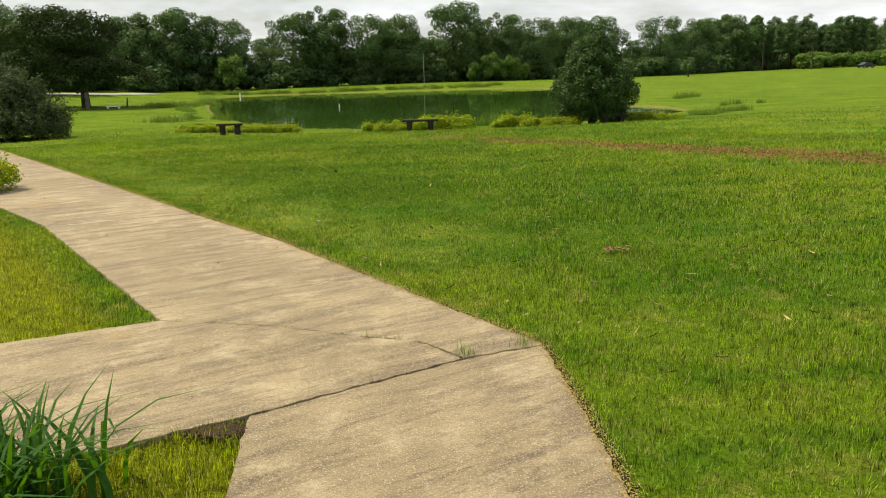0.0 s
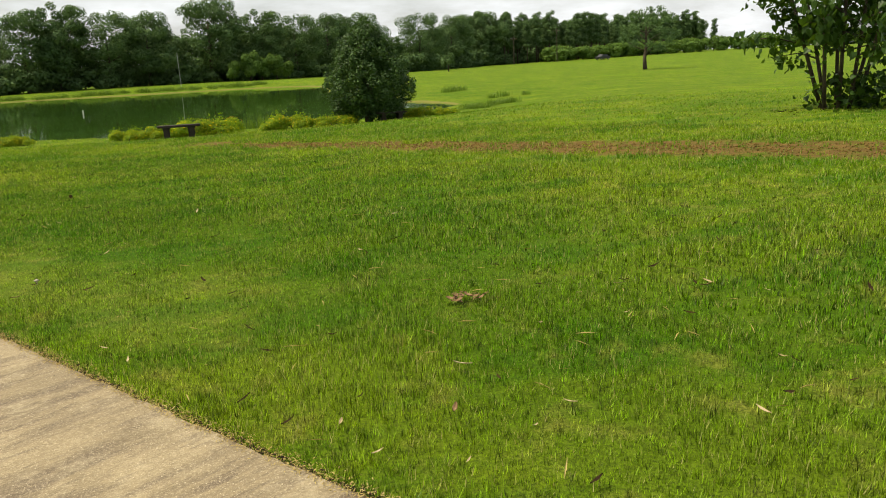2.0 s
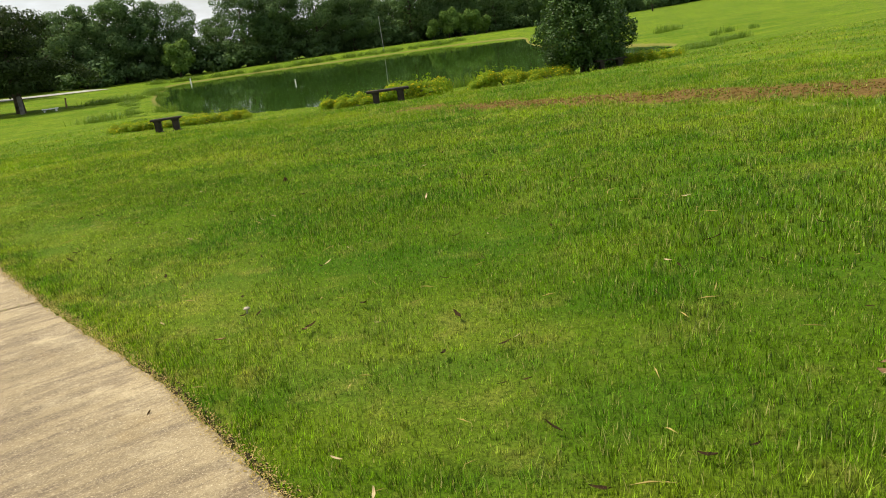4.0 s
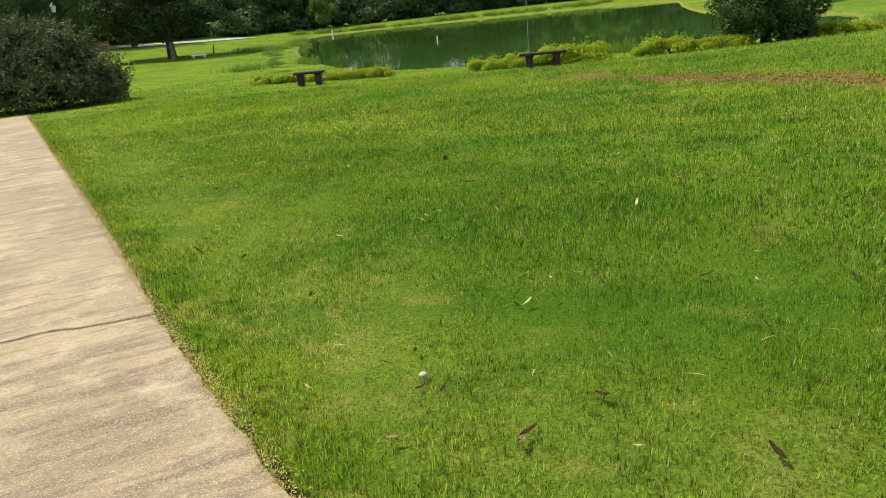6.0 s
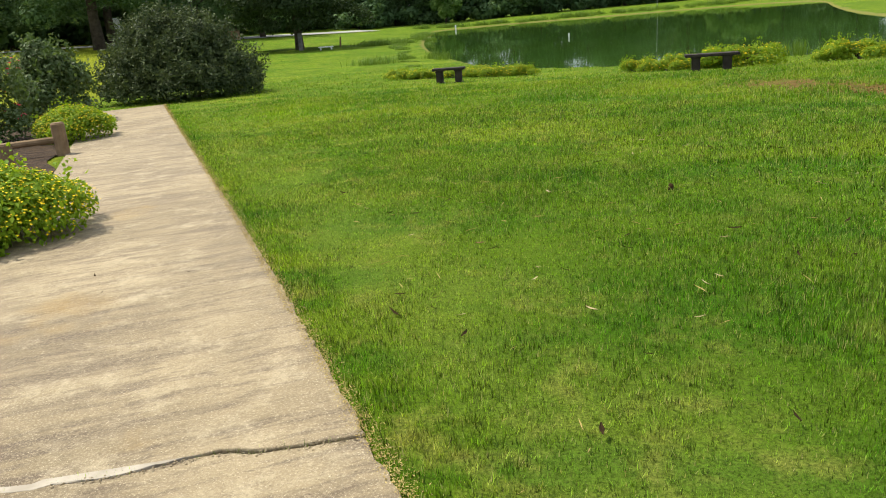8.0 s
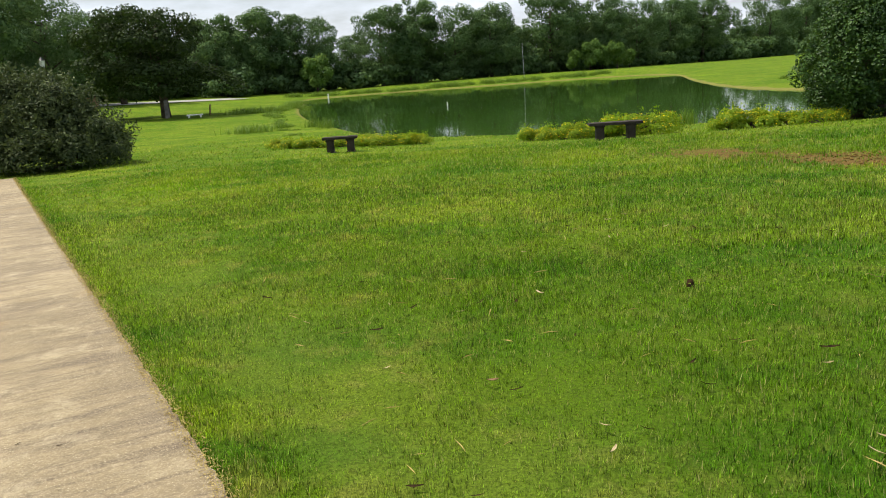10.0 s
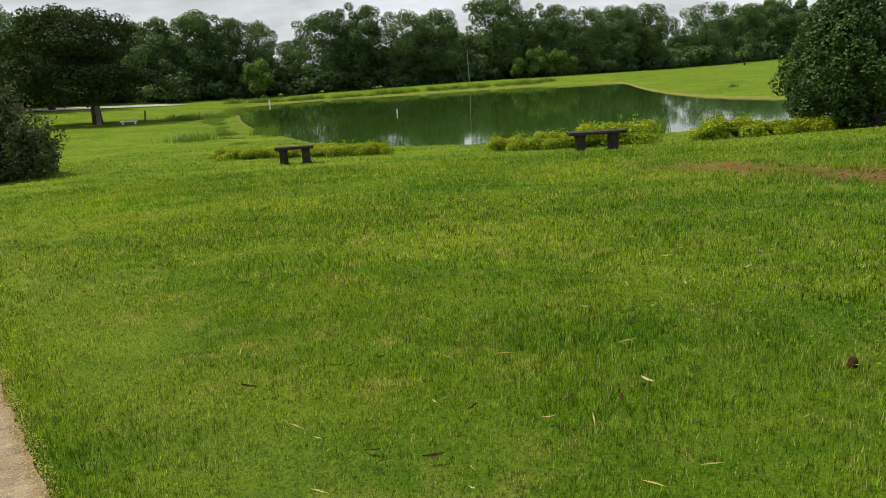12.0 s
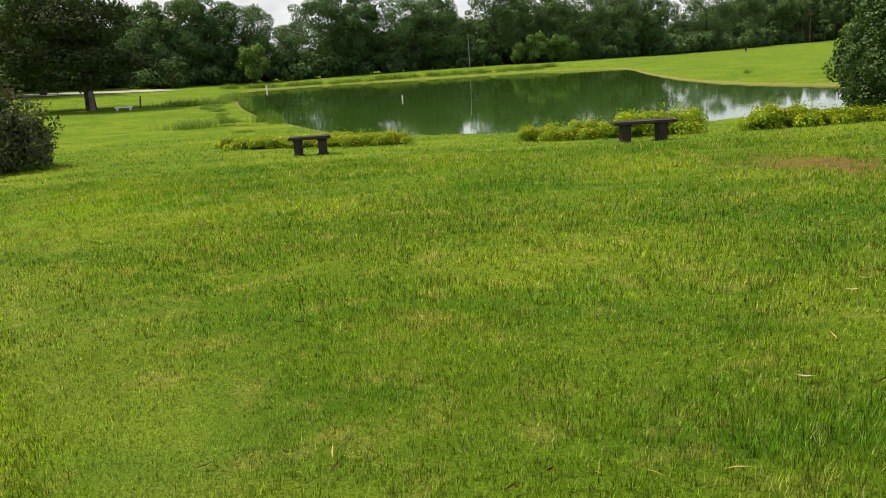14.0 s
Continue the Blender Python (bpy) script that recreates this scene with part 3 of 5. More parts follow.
def oak_crown(seed, rx, rz, top):
    """Billowing lobes of several sizes, the largest low and inside, the smallest proud of the outline."""
    r = np.random.default_rng(seed)
    lobes = [(0, 0, top - rz * 1.05, rx * 0.62, rx * 0.62, rz * 0.72)]
    for k in range(46):
        a, e = k * 2.4 + r.uniform(-0.5, 0.5), math.asin(r.uniform(-0.8, 0.97))
        size, away = rx * r.choice([0.17, 0.24, 0.34], p=[0.4, 0.35, 0.25]), r.uniform(0.68, 0.98)
        lobes.append((away * rx * math.cos(a) * math.cos(e), away * rx * math.sin(a) * math.cos(e), top - rz + away * rz * math.sin(e), size, size, size * r.uniform(0.6, 0.95)))
    return lobes


oaks = [tree("oak_tree", *p, oak_label, h, rx, rz, 15000, 0.29, OAK, 20 + k, 0.25, 6, 30, "trees of the wood's edge", wild=0.45, crown_lobes=oak_crown(200 + k, rx, rz, h))
        for k, (p, h, rx, rz) in enumerate([((-50, 113), 12.3, 4.9, 5.9), ((-56, 109), 12.9, 5.4, 6.2), ((-62, 107), 13.5, 4.4, 6.5), ((-68, 104), 13.2, 5.6, 6.3)])]
coarse = [tree("oak_tree", *p, oak_label, 12.5, 5.2, 6.0, 6000, 0.48, OAK, 30 + k, 0.25, 6, 22, "trees of the wood's edge", wild=0.45, crown_lobes=oak_crown(210 + k, 5.2, 6.0, 12.5)) for k, p in enumerate([(-75, 106), (-84, 102)])]
tops = [max(v.co.z for child in ob.children if child.name.startswith("crown") for v in child.data.vertices) for ob in oaks]
SKYLINE = [(-42.4, 115.3, 10.6), (-38.5, 118.0, 11.6), (-34.9, 120.5, 11.0), (-31.6, 123.1, 10.3), (-27.2, 131.8, 8.2), (-22.3, 127.4, 11.3), (-17.5, 129.3, 12.2), (-11.9, 131.8, 11.0), (-6.6, 134.4, 11.0),
           (2.6, 139.0, 13.2), (11.4, 143.4, 11.5), (17.5, 149.7, 11.0), (24.3, 157.4, 11.6), (31.8, 165.8, 12.2), (43.7, 186.9, 8.4), (53.4, 197.8, 13.9), (69.0, 221.8, 14.6), (87.9, 250.1, 17.0)]
for k, (x, y, h) in enumerate(SKYLINE):
    again(oaks[k % 4], x, y, h / tops[k % 4], k * 83)
for ob, k in zip(oaks, (0.7, 0.7, 0.74, 0.85)):
    ob.scale = (k, k, k)
row = 0
for offset, step, start in ((5, 7.0, 2.0), (11, 8.5, 4.0)):
    for x, y in along_woods(step, offset, start):
        if x > 100:
            continue
        # two dips where the sky shows low over the wood
        dip = min(abs(math.degrees(math.atan2(x, y)) + 12.2), abs(math.degrees(math.atan2(x, y)) - 13.4))
        tall = (0.72 + 0.0028 * max(0, math.hypot(x, y) - 130)) * rng.uniform(0.85, 1.08) * (1.3 if x < -66 else 0.92) * (0.55 if dip < 1.6 else 0.8 if dip < 2.6 else 1.0)
        again(coarse[row % 2], x + rng.uniform(-1.5, 1.5), y + rng.uniform(-1.5, 1.5), tall, rng.uniform(0, 360), squash=rng.uniform(0.92, 1.08))
        row += 1

# undergrowth along the wood's edge
brush = tree("wood_edge_shrub", -40, 111, "low tangled shrub under the wood's edge", 3.6, 3.2, 2.0, 2200, 0.5, OAK, 41, 0.1, 4, 12, "shrubs of the wood's edge", "shrub")
for k, (x, y) in enumerate([*along_woods(4.4, 2.6, 2.0), *along_woods(5.0, 9.0, 1.0)]):
    if x < 190:
        again(brush, x + rng.uniform(-1, 1), y + rng.uniform(-1, 1), rng.uniform(0.6, 1.1) * (1 + max(0, math.hypot(x, y) - 150) * 0.003), rng.uniform(0, 360))
for x, y, s in ((-52, 100, 1.3), (-57, 95, 1.4), (-63, 90, 1.4), (-70, 84, 1.5), (-76, 78, 1.5), (-48, 106, 1.3), (-83, 72, 1.6), (-90, 66, 1.6), (-67, 93, 1.7), (-75, 96, 1.8), (-58, 104, 1.6)):
    again(brush, x, y, s, x * 31)
willow = tree("willow_tree", -29.7, 117.2, "pale green young willow before the dark wood", 5.6, 1.8, 2.9, 3000, 0.36, WILLOW, 42, 0.12, 5, 10, "pale willows by the far bank")
for x, y, s in ((5.8, 133.5, 0.55), (8.3, 134.6, 0.8), (10.2, 135.6, 0.66), (12.6, 136.6, 0.72), (14.6, 137.8, 0.5)):
    again(willow, x, y, s, x * 40, squash=1.15)

# pines on the rise
def pine(x, y, seed):
    r = np.random.default_rng(seed)
    lobes = [(r.uniform(-0.8, 0.8), r.uniform(-0.8, 0.8), 7.0 + 9.6 * k / 15, r.uniform(1.2, 2.2) * (1.2 - 0.035 * k), r.uniform(1.2, 2.2) * (1.2 - 0.035 * k), r.uniform(0.6, 1.0)) for k in range(16)]
    return tree("pine_tree", x, y, "tall pine with a bare trunk and high crown", 18, 2.4, 4.5, 3400, 0.46, OAK, seed, 0.22, 5, 8, "pines on the rise", crown_lobes=lobes, depth=0.8, wild=0.5)


pines = [pine(92, 262, 50), pine(104, 268, 51), pine(118, 275, 52)]
for k in range(105):
    s = (k % 35) / 34
    x, y = 88 + 108 * s + rng.uniform(-2, 2), 252 + 34 * s + 9 * (k // 35) + rng.uniform(-3, 3)
    again(pines[k % 3], x, y, rng.uniform(0.76, 1.0) * (1 - 0.08 * s), rng.uniform(0, 360))
for k in range(30):
    again(coarse[k % 2], 84 + 4.6 * k, 284 + 1.5 * k + rng.uniform(-4, 4), rng.uniform(1.0, 1.22), k * 71)
hedge = tree("field_shrub", 118, 262, "rounded green shrub at the field's far side", 4.2, 3.6, 2.1, 1800, 0.6, WILLOW, 53, 0.12, 4, 10, "shrubs along the far field", "shrub")
for k in range(40):
    again(hedge, 112 + 5.2 * k + rng.uniform(-2, 2), 252 + 1.5 * k + rng.uniform(-2, 2), rng.uniform(0.7, 1.2) * (1 + 0.02 * max(0, k - 10)), rng.uniform(0, 360))

lobes = [(0.5 + 3.4 * math.cos(k * 2.4) * w, 3.4 * math.sin(k * 2.4) * w, 2.6 + 4.6 * k / 37 + 0.5 * math.sin(k * 1.7), 0.75, 0.75, 0.5) for k, w in enumerate([math.sin(0.55 + 2.35 * k / 37) for k in range(38)])]
tree("lone_tree", 54.7, 94.5, "small open-crowned tree alone in the pasture", 7.6, 3.6, 2.6, 4400, 0.22, OAK, 60, 0.22, 14, crown_lobes=lobes, depth=0.9)
tree("young_tree", 49.5, 162, "small young tree in the pasture", 3.6, 1.3, 1.3, 900, 0.3, OAK, 61, 0.12, 5, 9)

# dark layered conifer with a heavy trunk
CROWN = [(-3.3, 7.9, 1.3), (-1.8, 8.3, 1.2), (0.2, 8.0, 1.3), (2.0, 7.4, 1.1), (2.7, 6.9, 0.8), (-4.6, 6.6, 1.3), (1.5, 5.7, 1.2), (-2.0, 6.4, 2.0), (0.0, 6.2, 1.9), (-4.9, 5.0, 1.1), (-3.4, 4.4, 1.5), (-1.2, 4.2, 1.8),
         (1.0, 3.9, 1.6), (2.9, 4.2, 1.0), (4.0, 3.7, 0.9), (5.0, 3.2, 0.7), (5.7, 2.7, 0.5), (2.5, 2.9, 0.8), (-4.4, 3.4, 0.9), (-2.4, 2.8, 1.0), (0.2, 2.6, 1.0)]
prng = np.random.default_rng(62)
lobes = [(0, 0, 5.0, 2.2, 2.2, 2.6)]
for wide, h, size in CROWN:
    deep = math.sqrt(max(0.2, 1 - (wide / 6.2) ** 2)) * 3.2
    for d in (-deep, -0.4 * deep, 0.45 * deep, deep):
        a = wide * 0.95 + prng.uniform(-0.4, 0.4)
        lobes.append((a * 0.91 - d * 0.41, a * 0.41 + d * 0.91, 0.95 * h - 0.55 - 0.06 * abs(d) + prng.uniform(-0.35, 0.35), size * prng.uniform(0.6, 0.95), size * prng.uniform(0.6, 0.95), size * prng.uniform(0.4, 0.6)))
tree("old_conifer", -28.6, 66.3, "old dark conifer with layered drooping boughs on the lawn", 8.8, 4.5, 3.3, 27000, 0.21, NEEDLE, 63, 0.28, 10, crown_lobes=lobes, depth=0.5, wild=0.7)

# shade trees by the road
shade = tree("shade_tree", -50.7, 72, "large dark shade tree beside the road", 16.5, 7.4, 7.4, 30000, 0.26, OAK, 64, 0.46, 9, 34, "shade trees by the road", wild=0.45, crown_lobes=oak_crown(230, 7.4, 7.4, 16.5))
for x, y, s, r in ((-58, 84, 0.95, 40), (-66, 74, 1.05, 130), (-50, 88, 0.7, 200), (-44.5, 92, 0.58, 95), (-62, 97, 1.0, 310), (-74, 88, 1.1, 20), (-80, 70, 1.1, 70)):
    again(shade, x, y, s, r)

# round-headed tree at the near shore
def pear_width(z):
    return float(np.interp(z, (0.2, 0.5, 1.1, 1.6, 2.2, 2.9, 3.5, 4.0), (0.9, 1.5, 1.85, 1.8, 1.5, 1.0, 0.5, 0.08)))


prng = np.random.default_rng(67)
lobes = [(0, 0, z, pear_width(z) * 0.6, pear_width(z) * 0.6, 0.5) for z in (0.8, 1.5, 2.2, 2.8)]
for k in range(88):
    z = 0.35 + 3.3 * (k / 87) ** 1.15
    out, size = pear_width(z) * prng.uniform(0.7, 0.88), prng.uniform(0.26, 0.4)
    lobes.append((out * math.cos(k * 2.4), out * math.sin(k * 2.4), z + prng.uniform(-0.12, 0.12), size, size, size * 1.1))
for k in range(44):
    z = 1.3 + 2.6 * k / 43
    out = pear_width(z) * prng.uniform(0.8, 1.05)
    lobes.append((out * math.cos(k * 2.4 + 1), out * math.sin(k * 2.4 + 1), z + 0.15, 0.09, 0.09, prng.uniform(0.2, 0.36)))
round_tree = tree("round_tree", 5.8, 30.8, "dense pointed round-headed glossy green tree on the pond's shore", 3.95, 1.8, 1.7, 46000, 0.082, PEAR, 65, 0.14, 8, crown_lobes=lobes, wild=0.8, depth=0.4)
round_tree.scale = (0.9, 0.9, 0.86)


def big_leaf_tree(x, y):
    r = np.random.default_rng(66)
    ob = thing("broad_leaved_tree", x, y, "many-stemmed small tree with large drooping heart-shaped leaves", "tree")
    spots = []
    for k in range(8):
        a, lean = k * 0.785 + r.uniform(-0.2, 0.2), r.uniform(0.7, 1.9)
        top = Vector((math.cos(a) * lean, math.sin(a) * lean, r.uniform(3.6, 5.2)))
        base = Vector((math.cos(a) * r.uniform(0.2, 0.5), math.sin(a) * r.uniform(0.2, 0.5), -0.1))
        mid = base.lerp(top, 0.5) + Vector((r.uniform(-0.1, 0.1), r.uniform(-0.1, 0.1), 0.2))
        part("stem", rod([base, mid, top], [0.05, 0.036, 0.014], 7), BARK, ob, smooth=True)
        for b in range(9):
            s = 0.3 + 0.7 * b / 8
            start = base.lerp(mid, s * 2) if s < 0.5 else mid.lerp(top, s * 2 - 1)
            turn = b * 2.4 + k
            reach = r.uniform(0.8, 1.8)
            end = start + Vector((math.cos(turn) * reach, math.sin(turn) * reach, r.uniform(0.0, 0.5)))
            part("branch", rod([start, start.lerp(end, 0.5) + Vector((0, 0, 0.1)), end], [0.022, 0.015, 0.006], 5), BARK, ob)
            for _ in range(60):
                spots.append(start.lerp(end, r.uniform(0.3, 1.05)) + Vector(r.normal(size=3)) * 0.17)
    spots = np.array(spots)
    nor = unit(r.normal(size=spots.shape) * 0.7 + (0, 0, 0.6))
    size = r.uniform(0.085, 0.195, len(spots))
    single = np.argsort(spots[:, 0] * 0.64 + spots[:, 1] * 0.77 + 0.3 * spots[:, 2])[:300]
    rest = np.setdiff1d(np.arange(len(spots)), single)
    v, f = leaves(spots[rest], nor[rest], size[rest], size[rest] * 0.9, HEART, r, 1.6)
    tagged(piece("foliage", mesh("foliage", v, f, BIGLEAF), ob), kind="stuff")
    heart = mesh("leaf", HEART[0], HEART[1], BIGLEAF)
    for k in single:
        leaf = piece("leaf", heart, ob)
        tip = Vector((r.normal() * 0.6, r.normal() * 0.6, -1.3)).normalized()
        up = Vector(nor[k])
        up = (up - up.dot(tip) * tip).normalized()
        turn = Matrix((tip.cross(up), tip, up)).transposed().to_4x4()
        leaf.matrix_basis = Matrix.Translation(spots[k]) @ turn @ Matrix.Scale(size[k], 4)
    low = np.stack([0.35 + r.normal(size=420) * 0.55, -0.3 + r.normal(size=420) * 0.5, r.uniform(0.06, 0.8, 420)], 1)
    size = r.uniform(0.1, 0.2, 420)
    v, f = leaves(low, unit(r.normal(size=low.shape) * 0.6 + (0, 0, 0.6)), size, size * 0.9, HEART, r, 1.4)
    tagged(piece("sucker_foliage", mesh("sucker_foliage", v, f, BIGLEAF), ob), kind="stuff")


big_leaf_tree(14.2, 17.6)


def bush(name, x, y, label, lobes, count, leaf, mat, seed, flowers=0, petal=None, bloom=0.05, narrow=0.5, group="", shoots=0, wild=0.8, shoot=0.32):
    r = np.random.default_rng(seed)
    ob = thing(name, x, y, label, "shrub", group)
    bm = bmesh.new()
    for k in range(7):
        a = k * 0.9 + r.uniform(-0.2, 0.2)
        l = lobes[k % len(lobes)]
        rod([(0.1 * math.cos(a), 0.1 * math.sin(a), -0.08), (l[0] * 0.5 + 0.15 * math.cos(a), l[1] * 0.5 + 0.15 * math.sin(a), l[2] * 0.6), (l[0], l[1], l[2] + l[5] * 0.3)], [0.03, 0.022, 0.008], 5, bm)
    part("woody_base", bm, BARK, ob)
    pts, nor = on_lobes(lobes, count, r, 0.4, 0.5, wild)
    if shoots:
        tips, out = on_lobes(lobes, shoots, r, 0.02, 0.2, 0.4)
        along = np.repeat(np.arange(shoots), 14)
        s = r.uniform(-0.1, 1, len(along))[:, None]
        way = unit(out + (0, 0, 0.5))[along]
        pts = np.concatenate([pts, tips[along] + way * s * shoot + r.normal(size=(len(along), 3)) * 0.03])
        nor = np.concatenate([nor, r.normal(size=(len(along), 3))])
    keep = pts[:, 2] > 0.015
    pts, nor = pts[keep], nor[keep]
    size = leaf * r.uniform(0.65, 1.35, len(pts))
    v, f = leaves(pts, nor, size, size * narrow, DIAMOND, r)
    piece("foliage", mesh("foliage", v, f, mat), ob)
    if flowers:
        pts, nor = on_lobes(lobes, flowers, r, 0.06, 0.15, 0.5)
        pts, nor = pts + nor * 0.02, unit(nor + (0, 0, 0.8))
        size = bloom * r.uniform(0.6, 1.3, flowers)
        v, f = leaves(pts, nor, size, size, STAR, r)
        tagged(piece("blossom", mesh("blossom", v, f, petal), ob), kind="stuff")
    return ob


r = np.random.default_rng(70)
mound = [(0, 0, 0.8, 1.7, 1.4, 1.2)] + [(2.15 * math.cos(k * 0.63), 1.5 * math.sin(k * 0.63), 0.35, r.uniform(0.5, 0.85), 0.65, r.uniform(0.4, 0.6)) for k in range(10)]
for k in range(46):
    a, s = k * 2.4, math.sqrt((k + 0.5) / 46)
    h = (2.75 - 2.05 * s ** 1.15) * r.uniform(0.75, 1.1)
    mound.append((2.25 * math.cos(a) * s - 0.25 * (1 - s), 1.7 * math.sin(a) * s, h, r.uniform(0.3, 0.6), r.uniform(0.3, 0.55), r.uniform(0.28, 0.5)))
bush("silver_bush", -16.6, 30.3, "large rounded grey-green bush closing the end of the walk", mound, 40000, 0.115, SILVER, 71, narrow=0.42, shoots=1500, wild=0.7, shoot=0.5)


def lantana(x, y, rx, ry, rz, seed, count, label):
    r = np.random.default_rng(seed)
    lobes = [(0, 0, rz * 0.3, rx * 0.8, ry * 0.8, rz * 0.7)] + [(rx * 0.65 * math.cos(k * 2.4) * s, ry * 0.65 * math.sin(k * 2.4) * s, rz * (0.3 + 0.4 * (1 - s)), rx * 0.36, ry * 0.36, rz * 0.36) for k, s in enumerate(np.linspace(0.2, 1.05, 12))]
    return bush("lantana_bush", x, y, label, lobes, count, 0.055, LANTANA, seed, int(count * 0.2), YELLOW, 0.026, 0.6, "yellow lantana bushes", 26, shoot=0.2)


lantana(-7.85, 13.05, 1.1, 1.0, 0.7, 72, 12000, "yellow-flowering lantana bush spilling onto the concrete walk")
lantana(-12.95, 20.6, 0.88, 0.9, 0.68, 73, 9000, "yellow-green lantana bush beside a wooden post")
rose = [(0, 0, 1.1, 1.05, 1.05, 1.25)] + [(0.95 * math.cos(k * 0.9), 0.95 * math.sin(k * 0.9), 0.35, 0.5, 0.5, 0.4) for k in range(7)] + [(1.1 * math.cos(k * 2.4) * s, 1.1 * math.sin(k * 2.4) * s, 0.6 + 1.3 * (1 - s) + 0.2 * (k % 3), 0.5, 0.5, 0.5) for k, s in enumerate(np.linspace(0.1, 1, 12))]
bush("rose_bush", -15.3, 20.4, "tall rose bush with red blooms", rose, 13000, 0.08, ROSELEAF, 74, 240, RED, 0.11, 0.65, shoots=80)
bush("green_shrub", -16.1, 23.9, "leafy green shrub in the garden bed", [(x * 0.75, y * 0.75, z * 0.85, a * 0.75, b * 0.75, c * 0.8) for x, y, z, a, b, c in rose], 11000, 0.1, ROSELEAF, 75, narrow=0.6, shoots=60)

# flower clumps on the near shore
shore_label = "low clump of yellow-flowering weeds on the pond's shore"
def shore_clump(x, y, seed, label):
    r = np.random.default_rng(seed)
    low = [(r.uniform(-0.75, 0.75), r.uniform(-0.28, 0.28), 0.08 + r.uniform(0, 0.12), r.uniform(0.16, 0.34), r.uniform(0.16, 0.3), r.uniform(0.12, 0.3)) for _ in range(13)]
    return bush("shore_flowers", x, y, label, low, 4600, 0.062, LANTANA, seed, 420, YELLOW, 0.036, 0.45, "flower clumps on the shore", 26, 0.5, 0.16)


bases = [shore_clump(-10.2, 33.9, 81, shore_label), shore_clump(-9.3, 33.6, 82, shore_label), shore_clump(-8.4, 33.5, 83, shore_label)]
for ob in bases:
    ob.scale = (0.95, 0.95, 0.75)
sr = np.random.default_rng(80)
for x, y, s in ((-7.4, 33.3, 0.95), (-6.6, 33.1, 0.85), (-5.9, 33.0, 0.65), (-10.9, 34.6, 0.7), (-2.4, 31.3, 0.75), (-1.6, 31.2, 0.95), (-0.9, 31.1, 0.8), (-0.3, 31.0, 0.9), (0.1, 30.9, 1.25),
                (2.5, 30.3, 0.7), (3.1, 30.2, 1.1), (3.9, 30.1, 0.85), (4.7, 30.0, 0.75), (7.2, 30.9, 0.95), (8.0, 31.0, 0.8), (8.8, 31.2, 0.6)):
    again(bases[int(sr.integers(3))], x, y, s, sr.uniform(-25, 25) + 180 * int(sr.integers(2)), squash=sr.uniform(0.9, 1.25))

# Reeds and rough grass
def tuft(name, x, y, label, count, height, spread_out, mat, seed, width=0.008, group="", lean=0.5, category="grass", singles=0):
    """A tuft of arching blades, each of four sections."""
    r = np.random.default_rng(seed)
    ob = thing(name, x, y, label, category, group)
    base = np.stack([r.normal(size=count) * spread_out * 0.4, r.normal(size=count) * spread_out * 0.4, np.full(count, -0.02)], 1)
    a = r.uniform(0, 6.283, count)
    out = np.stack([np.cos(a), np.sin(a), 0 * a], 1)
    side = np.stack([-np.sin(a), np.cos(a), 0 * a], 1)
    h, bend = height * r.uniform(0.5, 1.1, count), lean * r.uniform(0.2, 1.3, count)
    rings = []
    for k in range(5):
        s = k / 4
        centre = base + (0, 0, 1) * (h * (s - 0.45 * bend * s * s * s))[:, None] + out * (h * bend * s * s)[:, None]
        w = side * (width * r.uniform(0.7, 1.3, count) * (1 - s ** 2 * 0.95))[:, None]
        rings += [centre - w, centre + w]
    v = np.stack(rings, 1).reshape(-1, 3)
    q = np.array([(2 * k, 2 * k + 1, 2 * k + 3, 2 * k + 2) for k in range(4)])
    for k in range(singles):
        piece("leaf", mesh("leaf", v[10 * k:10 * k + 10], q, mat), ob)
    v, count = v[10 * singles:], count - singles
    piece("foliage", mesh("foliage", v, (q[None] + (np.arange(count) * 10)[:, None, None]).reshape(-1, 4), mat), ob)
    return ob


lily = tuft("daylily_clump", -1.72, 2.72, "dark green daylily clump with arching strap leaves", 300, 0.56, 0.42, LILY, 90, 0.013, "", 0.85, "plant", 150)
tuft("daylily_clump", -2.15, 2.5, "dark green daylily clump with arching strap leaves", 240, 0.62, 0.45, LILY, 91, 0.013, "", 0.8, "plant", 150)
for k, (x, y, c, h) in enumerate(((-0.49, 4.70, 14, 0.10), (-0.30, 4.63, 10, 0.10), (-0.12, 4.53, 8, 0.07), (0.10, 4.28, 26, 0.17), (0.17, 4.31, 16, 0.09), (0.42, 4.42, 34, 0.12), (0.55, 4.5, 40, 0.14), (0.50, 4.36, 20, 0.08),
                                  (-1.75, 5.22, 60, 0.06), (-1.6, 5.16, 40, 0.05), (-4.42, 9.42, 40, 0.06), (-4.2, 9.5, 22, 0.05), (-4.6, 9.5, 40, 0.07))):
    tuft("joint_weed", x, y, "small green grass tuft growing in the walk's joint", c, h, 0.07, TALL, 100 + k, 0.0022, "weeds in the joints", 0.6)
reed = tuft("reed_clump", -16.2, 101.2, "clump of tall reeds at the water's edge", 150, 1.2, 1.3, TALL, 120, 0.02, "reeds round the pond", 0.35)
rr = np.random.default_rng(121)
for k in range(58):
    t = k / 57
    a, b = np.array((-30, 104.5)), np.array((9, 116.5))
    x, y = a + (b - a) * t + rr.uniform(-0.8, 0.8, 2)
    again(reed, x, y, rr.uniform(0.45, 0.8), rr.uniform(0, 360), squash=0.8)
